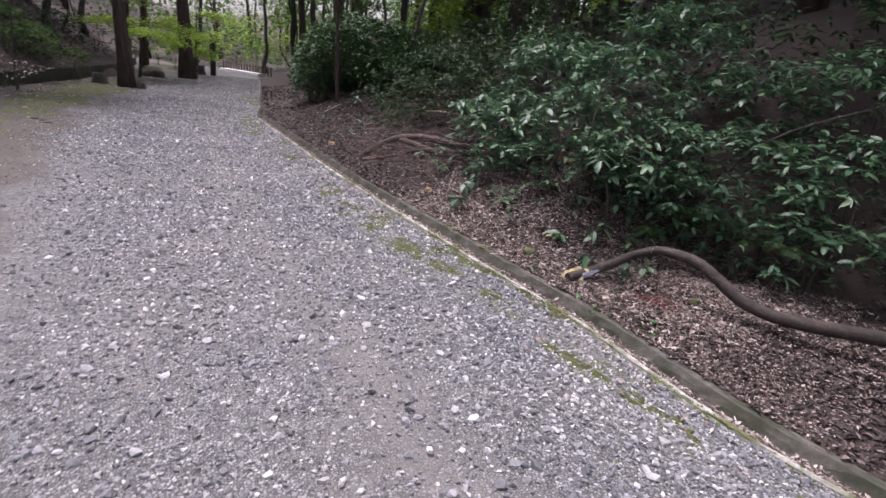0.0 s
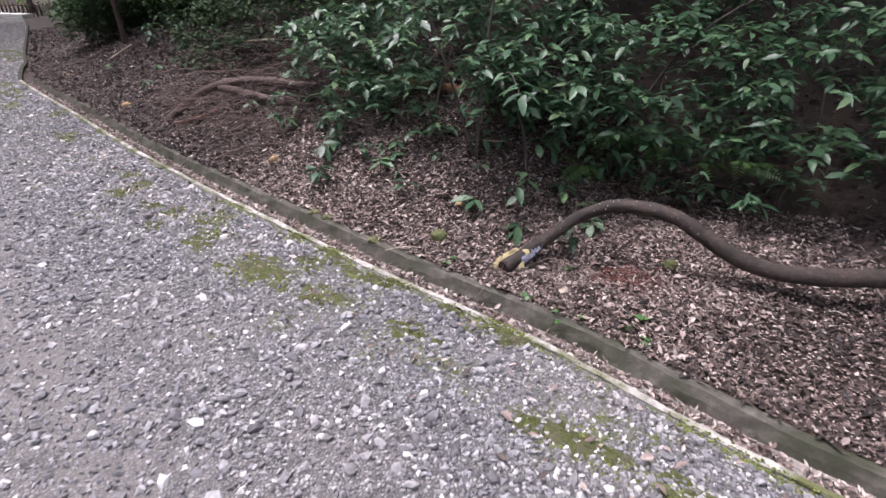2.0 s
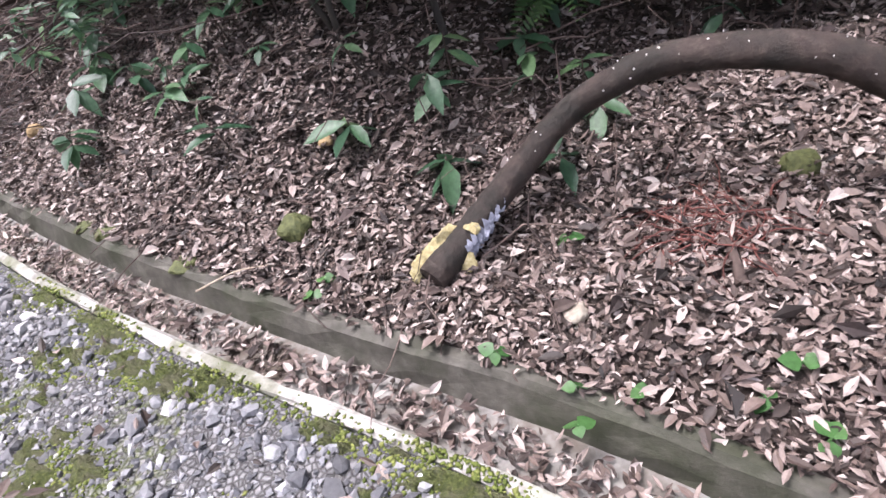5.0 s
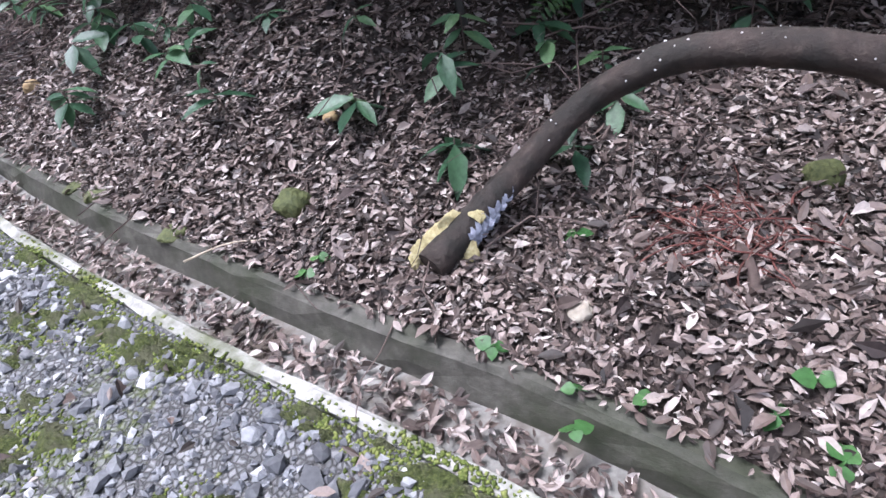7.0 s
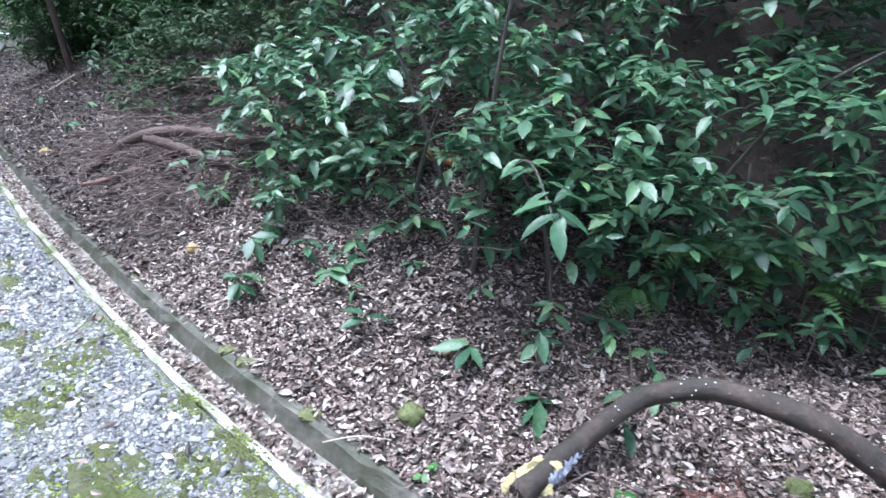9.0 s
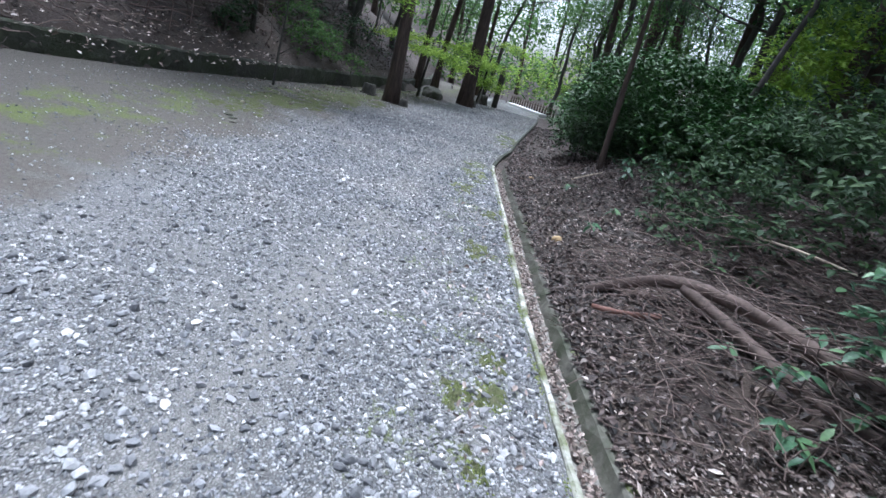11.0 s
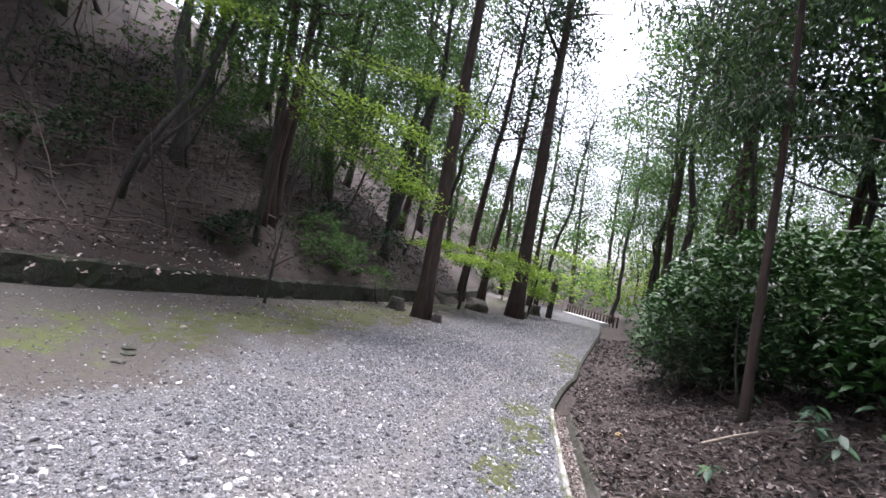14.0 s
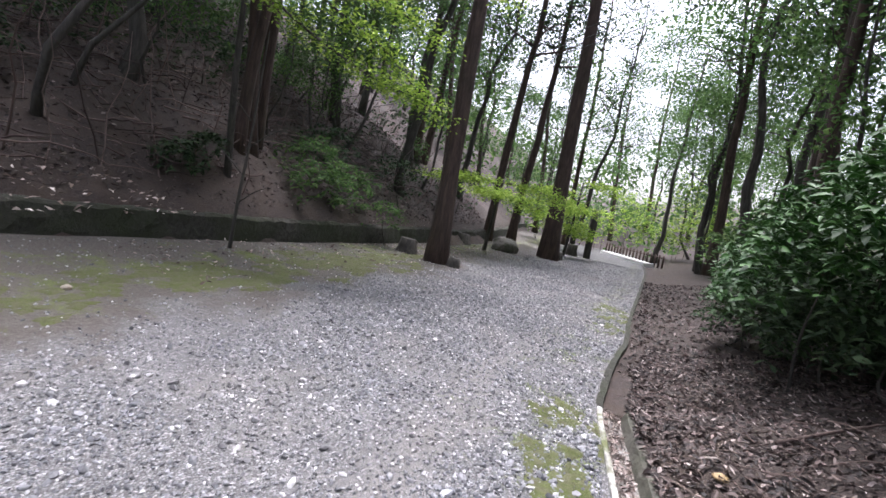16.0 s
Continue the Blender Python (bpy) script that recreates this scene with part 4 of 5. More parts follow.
for i, (x, y, z, rr) in enumerate([(-15.2, 17.6, 1.1, 0.9), (-12.6, 11.6, 0.9, 0.4), (-13.2, 8.6, 1.3, 0.6), (-16.8, 21.6, 1.2, 1.1), (-12.0, 6.4, 1.0, 0.6), (-15.8, 12.4, 3.0, 0.9), (-11.6, 4.0, 1.2, 0.7), (-14.8, 9.8, 2.6, 0.8), (6.0, 6.2, 0, 1.0), (7.0, 3.2, 0, 1.0), (6.2, 1.0, 0, 0.9), (5.2, 8.4, 0, 1.0), (3.0, 10.4, 0, 1.0), (8.4, 5.4, 0, 1.2), (4.4, 10.6, 0, 1.1), (7.6, 8.4, 0, 1.2), (1.6, 13.4, 0, 1.1), (0.2, 15.0, 0, 1.1), (9.0, 1.6, 0, 1.2), (2.8, 12.6, 0, 1.1), (-17.2, 14.4, 0, 1.0), (-15.6, 15.8, 0, 0.8), (-18.6, 19.6, 0, 1.1), (-13.9, 7.0, 0, 0.7), (-16.4, 9.0, 0, 0.9), (-14.0, 4.6, 0, 0.8), (-17.6, 11.6, 0, 1.0)]):
    z = on_ground(x, y) + rr * 0.7
    shrub("slope_shrub", "dusky green shrub on the leaf-strewn slope", [(x, y, z), (x - 0.4, y + 0.5, z + 0.3)], [rr, rr * 0.8], 900, 0.12, FOLIAGE_DARK, 60 + i, group="shrubs on the slope")
for i, (x, y, z, rr, hue) in enumerate([(-20.5, 40.0, 1.6, 1.8, FOLIAGE_LIME), (-16.5, 41.0, 1.4, 1.6, FOLIAGE_LIME), (-24.0, 40.0, 1.6, 1.8, FOLIAGE), (-12.5, 40.0, 1.6, 1.8, FOLIAGE), (-19.0, 31.0, 1.3, 1.0, FOLIAGE_LIME), (-22.5, 33.5, 1.6, 1.4, FOLIAGE), (-9.5, 30.0, 1.2, 1.4, FOLIAGE), (-7.5, 24.5, 1.2, 1.3, FOLIAGE), (-11.0, 35.0, 1.4, 1.4, FOLIAGE), (-18.3, 43.5, 3.0, 2.2, FOLIAGE_LIME)]):
    z = z + on_ground(x, y)
    shrub("far_bush", "leafy bush at the track's far bend", [(x, y, z), (x + rr * 0.8, y + 0.4, z * 0.8), (x - rr * 0.8, y, z * 0.9), (x, y + 0.5, z + rr * 0.7)], [rr, rr * 0.8, rr * 0.8, rr * 0.8], 2200, 0.2, hue, 80 + i, group="bushes at the bend", templates=LEAF_CLUMP, shell=0.35)


haze = np.random.default_rng(51)
for i in range(16):
    u = 9 + 1.3 * i + haze.normal(0, 0.5)
    x, y = (float(k) for k in plan(u, float(wall_s(u)) - haze.uniform(3.0, 11.0)))
    rr = haze.uniform(0.6, 1.1)
    z = on_ground(x, y) + rr * 0.6
    shrub("slope_shrub", "pale green undergrowth on the wooded slope", [(x, y, z), (x - 0.5, y + 0.6, z + 0.4)], [rr, rr * 0.8], 520, 0.13, FOLIAGE, 140 + i, group="undergrowth on the slope", shell=0.25)


for i in range(12):
    u = 3.5 + 1.7 * i + haze.normal(0, 0.6)
    x, y = (float(k) for k in plan(u, float(wall_s(u)) - haze.uniform(11.0, 20.0)))
    rr = haze.uniform(1.2, 1.8)
    z = on_ground(x, y) + rr * 0.7
    shrub("slope_shrub", "tall dusky shrub high on the wooded slope", [(x, y, z), (x - 0.8, y + 0.8, z + 0.9), (x + 0.6, y + 0.9, z + 0.4)], [rr, rr * 0.8, rr * 0.8], 1100, 0.17, FOLIAGE_DARK, 170 + i, group="tall shrubs on the slope", shell=0.25)


def far_woods():
    """The leafy depth of the woods beyond the bend: countless leaf clumps in uneven masses."""
    r = np.random.default_rng(77)
    m = 260
    cu, cs = r.uniform(46, 95, m), r.uniform(-45, 45, m)
    cz = height(cu, cs) + r.random(m) ** 1.3 * 9
    rad = r.uniform(1.2, 2.8, m)
    cu, cs = np.concatenate([cu, r.uniform(12, 46, 150)]), np.concatenate([cs, r.uniform(13, 42, 150)])
    cz = np.concatenate([cz, height(cu[m:], cs[m:]) + 0.5 + r.random(150) * 8])
    rad = np.concatenate([rad, r.uniform(1.2, 2.4, 150)])
    m += 150
    c = np.concatenate([plan(cu, cs), cz[:, None]], 1)
    n = 44000
    k = r.integers(0, m, n)
    at = c[k] + r.normal(0, 1, (n, 3)) * rad[k][:, None] * (0.7, 0.7, 0.5)
    return strewn("far_woods", [diamond(0.5)], at, turned(r.uniform(0, 6.28, n), r.normal(0.3, 0.5, n), r.normal(0, 0.5, n)), r.uniform(0.3, 0.75, n), FOLIAGE)


tagged(new("far_woods", far_woods()), "leafy green depths of the woods beyond the bend", "woods", kind="stuff")


# ---- layered maples ----
def maple(name, label, base, top, limbs, count, leaf, seed, spread=0.35):
    ob = thing(name, label, "tree", at=base)
    o = np.array(base, float)
    part("trunk", tube("trunk", spline([(0, 0, -0.2), (np.array(top) - o) * 0.5 + (0.1, -0.1, 0), np.array(top) - o], 14), np.linspace(0.07, 0.03, 14), BARK_GREY, 7, seed, 0.06), ob)
    r = np.random.default_rng(seed)
    spots = []
    for i, pts in enumerate(limbs):
        q = spline(np.array(pts) - o, 24)
        part("limb", tube("limb", q, np.linspace(0.028, 0.005, 24), BARK_GREY, 5, i, 0.05), ob)
        k = r.uniform(0.12, 1, count // len(limbs)) ** 0.8 * 23
        c = np.stack([np.interp(k, np.arange(24), q[:, j]) for j in range(3)], 1)
        spots.append(c + r.normal(0, 1, c.shape) * (spread, spread, 0.07))
    at = np.concatenate(spots)
    n = len(at)
    part("crown", strewn("crown", [diamond(0.6)], at, turned(r.uniform(0, 6.28, n), r.normal(0.2, 0.25, n), r.normal(0, 0.3, n)), leaf * r.uniform(0.6, 1.3, n), FOLIAGE_LIME), ob)


maple("maple_tree", "lime-leaved maple spreading layered boughs over the track", (-13.2, 12.6, on_ground(-13.2, 12.6)), (-12.4, 12.2, 5.6),
      [[(-12.4, 12.2, 5.2), (-10.9, 11.6, 4.4), (-10.2, 12.6, 3.7), (-9.7, 13.2, 3.25), (-9.25, 13.9, 2.5)],
       [(-12.4, 12.2, 5.4), (-10.9, 12.1, 4.3), (-10.2, 13.2, 4.1), (-9.6, 14.0, 3.6)],
       [(-12.4, 12.2, 4.8), (-10.8, 12.0, 3.7), (-9.8, 12.9, 2.95), (-9.2, 13.6, 2.7)],
       [(-12.4, 12.2, 5.6), (-11.4, 13.5, 5.4), (-10.4, 14.6, 5.2), (-9.6, 15.4, 4.7)],
       [(-12.4, 12.2, 5.6), (-11.8, 10.8, 5.3), (-11.2, 9.9, 4.9)]], 7000, 0.068, 41, 0.17)
maple("maple_tree", "small lime-leaved maple with flat layered sprays", (-14.9, 21.4, on_ground(-14.9, 21.4)), (-14.6, 21.4, 2.4),
      [[(-14.7, 21.3, 1.6), (-13.8, 20.2, 1.95), (-13.0, 19.0, 1.85)], [(-14.6, 21.4, 1.8), (-13.6, 21.2, 1.9), (-12.8, 21.0, 1.5)], [(-14.7, 21.4, 2.2), (-14.6, 20.0, 2.3), (-14.9, 18.8, 2.1)], [(-14.7, 21.4, 2.3), (-14.2, 22.5, 2.3), (-13.6, 23.2, 1.9)]], 5200, 0.09, 42)
maple("maple_tree", "lime-leaved maple beyond the cedar trunks", (-16.6, 28.2, on_ground(-16.6, 28.2)), (-16.4, 28.4, 3.2),
      [[(-16.5, 28.3, 1.8), (-15.8, 27.5, 2.1), (-15.2, 26.8, 1.8)], [(-16.5, 28.3, 2.4), (-17.3, 28.0, 2.8), (-18.0, 27.8, 2.5)], [(-16.4, 28.4, 3.0), (-15.8, 29.0, 3.2), (-15.4, 29.8, 2.8)], [(-16.5, 28.3, 1.4), (-16.0, 28.0, 1.2), (-15.5, 27.9, 0.9)]], 3200, 0.12, 43)


# ---- young conifer on the bank, its feathery boughs ----
def conifer():
    ob = thing("young_conifer", "thin young conifer with drooping feathery boughs", "tree", at=(-3.45, 12.6, 0.55))
    axis = spline([(0, 0, -0.2), (-0.02, -0.02, 1.2), (-0.03, -0.04, 2.6), (-0.08, -0.06, 4.5), (-0.1, -0.1, 7.5)], 22)
    part("trunk", tube("trunk", axis, np.linspace(0.05, 0.022, 22), BARK_RED, 9, 2, 0.1), ob)
    r = np.random.default_rng(8)
    spots = []
    for i in range(20):
        z = r.uniform(2.4, 7.3)
        b = np.array([np.interp(z, axis[:, 2], axis[:, 0]), np.interp(z, axis[:, 2], axis[:, 1]), z])
        th, ln = r.uniform(0, 6.28), r.uniform(0.7, 1.5)
        e = b + np.array([math.cos(th) * ln, math.sin(th) * ln, -0.1 - 0.25 * ln])
        q = spline([b, (b + e) / 2 + (0, 0, 0.15), e], 8)
        part("limb", tube("limb", q, np.linspace(0.014, 0.004, 8), BARK_RED, 4, i, 0.05), ob)
        k = r.uniform(1, 7, 330)
        c = np.stack([np.interp(k, np.arange(8), q[:, j]) for j in range(3)], 1)
        spots.append(c + r.normal(0, 1, c.shape) * (0.14, 0.14, 0.09) + (0, 0, -0.06))
    at = np.concatenate(spots)
    n = len(at)
    part("crown", strewn("crown", [diamond(0.16)], at, turned(r.uniform(0, 6.28, n), r.normal(0.7, 0.4, n), r.normal(0, 0.5, n)), 0.13 * r.uniform(0.6, 1.3, n), FOLIAGE_DARK), ob)


conifer()


# ---- small plants ----
def seedling(name, label, x, y, leaves, leaf, material, seed, tall=0.09, templates=None, group="", pitch=0.25):
    z = on_ground(x, y)
    ob = thing(name, label, "plant", group, at=(x, y, z))
    r = np.random.default_rng(seed)
    top = np.array([r.normal(0, 0.02), r.normal(0, 0.02), tall])
    part("stem", tube("stem", spline([(0, 0, -0.02), top * 0.6, top], 5), np.linspace(0.004, 0.002, 5), HERB if material is HERB else TWIG, 5, seed), ob)
    shapes = [fast_mesh("leaf", v, f, material, True) for v, f in (templates or LAUREL_LEAVES)]
    for i in range(leaves):
        lf = part("leaf", shapes[i % len(shapes)], ob)
        yaw = 360 * i / leaves + r.normal(0, 22)
        lf.matrix_basis = Matrix.Translation(Vector(top * r.uniform(0.7, 1.05))) @ pose(0, 0, 0, r.normal(0, 12), math.degrees(pitch) + r.normal(0, 14), yaw) @ Matrix.Scale(leaf * r.uniform(0.75, 1.15), 4)
    return ob


HEART = [leaf_shape(0.95, 5, 0.06, 0.1, 0.36)]
pl = np.random.default_rng(5)
for i, (x, y, n, size) in enumerate([(1.34, 5.09, 6, 0.15), (0.88, 5.33, 3, 0.15), (1.55, 4.77, 6, 0.15), (0.78, 5.69, 4, 0.12), (0.21, 6.6, 5, 0.12), (1.88, 4.64, 3, 0.14), (2.10, 4.84, 6, 0.13), (1.95, 4.86, 4, 0.12), (0.11, 5.93, 3, 0.1)]):
    seedling("laurel_seedling", "young laurel plant with glossy ribbed leaves in the litter", x, y, n, size, LAUREL, 100 + i, 0.11, group="young laurels")
for i in range(46):
    u, s = pl.uniform(1.3, 4.6), 0.75 + pl.random() ** 1.1 * 1.5
    x, y = plan(u, s)
    seedling("laurel_seedling", "young laurel plant with glossy ribbed leaves in the litter", float(x), float(y), int(pl.integers(3, 8)), pl.uniform(0.07, 0.13), LAUREL, 120 + i, pl.uniform(0.06, 0.28), group="young laurels")
for i, (x, y) in enumerate([(1.62, 5.03), (0.69, 5.68), (0.32, 6.25), (-0.11, 6.87), (1.0, 5.77), (0.09, 7.17), (0.26, 6.08), (2.01, 5.4), (1.97, 5.17), (2.35, 5.3), (2.53, 5.37), (2.13, 4.98), (2.92, 5.29), (1.23, 5.71), (1.5, 5.54), (0.49, 6.42), (0.69, 6.59), (0.85, 5.8), (1.72, 5.16), (2.19, 5.37), (1.59, 5.47), (3.22, 5.0), (3.13, 5.19), (1.96, 5.02), (0.38, 6.21), (0.85, 6.38), (0.55, 5.88), (1.15, 5.73), (2.49, 5.45), (0.18, 5.82), (0.97, 5.73), (2.16, 5.27)]):
    seedling("laurel_seedling", "leafy young laurel shoot with glossy leaves in the litter", x, y, int(pl.integers(5, 9)), pl.uniform(0.10, 0.15), LAUREL, 300 + i, pl.uniform(0.1, 0.24), group="laurel shoots")
for i in range(16):
    u, s = pl.uniform(-1.4, 0.9), pl.uniform(1.75, 2.5)
    x, y = plan(u, s)
    seedling("laurel_seedling", "young laurel plant with glossy ribbed leaves in the litter", float(x), float(y), int(pl.integers(4, 8)), pl.uniform(0.09, 0.14), LAUREL, 170 + i, pl.uniform(0.15, 0.4), group="young laurels")
for i, (x, y, n) in enumerate([(1.07, 4.63, 3), (1.00, 4.60, 2), (1.41, 4.18, 3), (1.58, 4.01, 2), (1.67, 3.93, 2), (1.90, 3.79, 2), (1.93, 3.71, 3), (1.52, 3.95, 3), (1.77, 4.44, 2), (2.0, 3.85, 2)]):
    seedling("herb_seedling", "small light-green heart-leaved herb in the litter", x, y, n, 0.042, HERB, 200 + i, 0.035, HEART, "heart-leaved herbs", 0.1)
for i, (u, s) in enumerate([(6.9, 0.8), (7.4, 1.1), (8.9, 0.9), (10.9, 1.9), (10.6, 2.3), (9.9, 2.6)]):
    x, y = plan(u, s)
    seedling("laurel_seedling", "young laurel plant with glossy ribbed leaves in the litter", float(x), float(y), 6, 0.13, LAUREL, 220 + i, 0.16, group="young laurels")

for i, (x, y) in enumerate([(-2.8, 11.75), (-2.6, 11.35), (-2.35, 11.7), (-2.5, 12.1), (-2.2, 11.2), (-1.95, 10.9), (-2.9, 12.1)]):
    seedling("laurel_seedling", "knee-high young laurel on the shaded bank", x, y, 9, 0.15, LAUREL, 260 + i, 0.3, group="laurels by the conifer")

# a spray of large leaves reaching out of the shrub
spray = thing("leaf_spray", "arching laurel twig with large glossy ribbed leaves", "branch", at=(1.52, 5.42, 0.95))
part("stem", tube("stem", spline([(0, 0, -0.1), (0.0, -0.4, 0.12), (-0.05, -0.85, 0.06)], 10), np.linspace(0.008, 0.003, 10), BARK_GREY, 5, 1), spray)
big = [fast_mesh("leaf", v, f, LAUREL, True) for v, f in (leaf_shape(0.40, 7, 0.10, 0.22), leaf_shape(0.36, 7, 0.14, 0.3))]
for i, (dx, dy, dz, yaw, pitch, size) in enumerate([(-0.05, -0.85, 0.06, 265, 30, 0.18), (-0.03, -0.82, 0.07, 190, 12, 0.19), (-0.03, -0.8, 0.08, 330, 22, 0.18), (0.0, -0.72, 0.1, 15, 8, 0.2), (-0.03, -0.76, 0.09, 170, 8, 0.18), (-0.02, -0.7, 0.1, 180, 20, 0.16), (0, -0.62, 0.11, 345, 18, 0.18), (0, -0.5, 0.12, 160, 15, 0.15), (0, -0.42, 0.12, 10, 20, 0.17), (0, -0.3, 0.1, 200, 20, 0.15), (0, -0.2, 0.08, 330, 20, 0.15), (-0.02, -0.84, 0.07, 235, 35, 0.15)]):
    lf = part("leaf", big[i % 2], spray)
    lf.matrix_basis = pose(dx, dy, dz, 0, pitch, yaw) @ Matrix.Scale(size * 0.72, 4)


def fern(x, y, z, fronds, length, yaw0, seed):
    ob = thing("fern", "green fern with feathered fronds under the shrub", "fern", "ferns", at=(x, y, z))
    r = np.random.default_rng(seed)
    n = 15
    t = np.linspace(0.12, 1, n)
    axis = np.stack([t * length, np.zeros(n), 0.35 * length * np.sin(t * 2.6) - 0.25 * length * t * t], 1)
    leaf = length * 0.26 * np.sin(np.pi * (0.12 + 0.86 * t)) ** 0.8
    at = np.repeat(axis, 2, 0)
    side = np.tile([1.0, -1.0], n)
    rot = turned(side * 1.25, np.full(2 * n, 0.2), np.zeros(2 * n))
    me = strewn("frond", [leaf_shape(0.26, 4, 0.05, 0.1)], at, rot, np.repeat(leaf, 2), FERN, True)
    g = on_ground(x, y) - z
    for i in range(fronds):
        f = part("frond", me, ob)
        f.matrix_basis = pose(0, 0, 0, r.normal(0, 12), r.normal(0, 12), yaw0 + (i - fronds / 2) * 38 + r.normal(0, 10))
    part("stem", tube("stem", [(0, 0, g - 0.03), (0, 0, g * 0.5), (0, 0, 0.02)], [0.006, 0.005, 0.004], TWIG, 5, seed), ob)


for i, (x, y, z, k, ln, yw) in enumerate([(2.75, 5.25, 0.42, 4, 0.34, 250), (2.45, 5.35, 0.50, 4, 0.3, 250), (2.2, 5.3, 0.30, 4, 0.26, 230), (3.2, 4.9, 0.35, 4, 0.3, 270), (3.0, 5.1, 0.3, 3, 0.3, 300)]):
    fern(x, y, z, k, ln, yw, i)

# ---- dead wood ----
far_branch = thing("fallen_branch", "brown fallen branch forked over a heap of brushwood", "branch")
part("stem", tube("stem", spline([(-1.713, 8.378, 0.108), (-1.421, 8.313, 0.325), (-1.027, 8.21, 0.535), (-0.505, 7.874, 0.63), (-0.009, 7.535, 0.609), (0.397, 7.426, 0.588)], 30), np.linspace(0.042, 0.05, 30), TWIG, 10, 4, 0.07), far_branch)
part("fork", tube("fork", spline([(-0.95, 8.15, 0.53), (-0.55, 7.78, 0.50), (-0.15, 7.38, 0.47), (0.2, 7.1, 0.5)], 18), np.linspace(0.045, 0.035, 18), TWIG, 9, 5, 0.07), far_branch)
pole = thing("peeled_pole", "orange-brown peeled pole lying in the shrubs", "pole")
part("stem", tube("stem", spline([(0.38, 7.5, 0.76), (0.75, 7.0, 0.77), (1.1, 6.55, 0.77), (1.45, 6.1, 0.76)], 16), np.linspace(0.026, 0.032, 16), ORANGE_WOOD, 9, 6, 0.08), pole)
pole2 = thing("split_wood", "short split reddish piece of wood in the leaf litter", "wood")
g = on_ground(-1.24, 7.93)
part("stem", tube("stem", spline([(-1.45, 7.85, g + 0.03), (-1.24, 7.93, g + 0.05), (-1.0, 8.0, g + 0.12)], 8), np.linspace(0.018, 0.024, 8), RED_WOOD, 7, 7, 0.1), pole2)


def twigs(name, label, u0, u1, s0, s1, count, length, lift, material, seed, thin=0.0028):
    r = np.random.default_rng(seed)
    vs, fs, start = [], [], 0
    for i in range(count):
        u, s = r.uniform(u0, u1), r.uniform(s0, s1)
        x, y = plan(u, s)
        p = np.array([x, y, float(height(u, s)) + r.uniform(0.005, lift)])
        th, ln = r.uniform(0, 6.28), length * r.uniform(0.3, 1.2)
        q = [p]
        for _ in range(4):
            th += r.normal(0, 0.35)
            st = np.array([math.cos(th), math.sin(th), r.normal(0, 0.18)]) * ln / 4
            n = q[-1] + st
            uu, ss = unplan(n)
            n[2] = max(n[2], float(height(uu, ss)) + 0.004)
            q.append(n)
        v, f = tube_data(q, np.linspace(thin, thin * 0.5, 5) * r.uniform(0.6, 1.8), 4, i, 0.0, False)
        vs.append(v)
        fs += [tuple(np.array(x) + start) for x in f]
        start += len(v)
    return tagged(new(name, fast_mesh(name, np.concatenate(vs), fs, material, True)), label, "brushwood", kind="stuff")


DRY = scattered("dry_brush", [(0.0, (0.032, 0.021, 0.018)), (0.5, (0.075, 0.048, 0.041)), (1.0, (0.19, 0.14, 0.12))], 0.8)
RUST = scattered("rusty_sprig", [(0.0, (0.06, 0.02, 0.015)), (0.6, (0.14, 0.045, 0.035)), (1.0, (0.22, 0.09, 0.07))], 0.8)
twigs("brushwood", "heap of thin dry brown brushwood on the bank", 3.3, 6.2, 0.5, 2.1, 800, 0.6, 0.25, DRY, 1)
twigs("brushwood", "scattered thin dry twigs on the leaf litter", -2.0, 10.5, 0.3, 2.6, 520, 0.35, 0.03, DRY, 2)
twigs("brushwood", "tangle of dry twigs and stems under the shrub", 0.4, 3.2, 1.0, 2.4, 260, 0.5, 0.2, DRY, 3)
twigs("brushwood", "dry twigs on the bank beyond the gutter's end", 8.5, 14.0, 0.4, 3.0, 300, 0.5, 0.06, DRY, 4)
twigs("brushwood", "dry stems and twigs on the slope above the wall", 8.0, 24.0, -12.0, -7.2, 520, 1.1, 0.4, DRY, 5, 0.010)
twigs("cedar_sprigs", "rust-brown dead cedar sprigs on the litter", 0.02, 0.3, 0.70, 0.98, 150, 0.16, 0.03, RUST, 6, 0.0022)


def bare_stems():
    r = np.random.default_rng(33)
    vs, fs, start = [], [], 0
    for i in range(260):
        u = r.uniform(4, 30)
        s = float(wall_s(u)) - 0.5 - r.random() * 11
        x, y = plan(u, s)
        p = np.array([x, y, float(height(u, s)) - 0.05])
        q = [p]
        d = np.array([r.normal(0, 0.35), r.normal(0, 0.35), 1.0])
        ln = r.uniform(0.5, 2.4)
        for _ in range(5):
            q.append(q[-1] + (d + r.normal(0, 0.18, 3)) * ln / 5)
        v, f = tube_data(q, np.linspace(0.012, 0.004, 6) * r.uniform(0.6, 1.6), 4, i, 0.0, False)
        vs.append(v)
        fs += [tuple(np.array(k) + start) for k in f]
        start += len(v)
    return fast_mesh("bare_stems", np.concatenate(vs), fs, DRY, True)


tagged(new("bare_stems", bare_stems()), "thin bare stems of undergrowth on the slope", "undergrowth", kind="stuff")


def stick(label, a, b, r0, material, lift=0.02, name="stick"):
    pa, pb = np.array([*a, on_ground(*a) + lift]), np.array([*b, on_ground(*b) + lift])
    m = (pa + pb) / 2 + (0.01, 0.015, 0.012)
    m[2] = max(m[2], on_ground(m[0], m[1]) + r0)
    tagged(new(name, tube(name, spline([pa, m, pb], 8), np.linspace(r0, r0 * 0.6, 8), material, 6, 1, 0.08)), label, "stick")


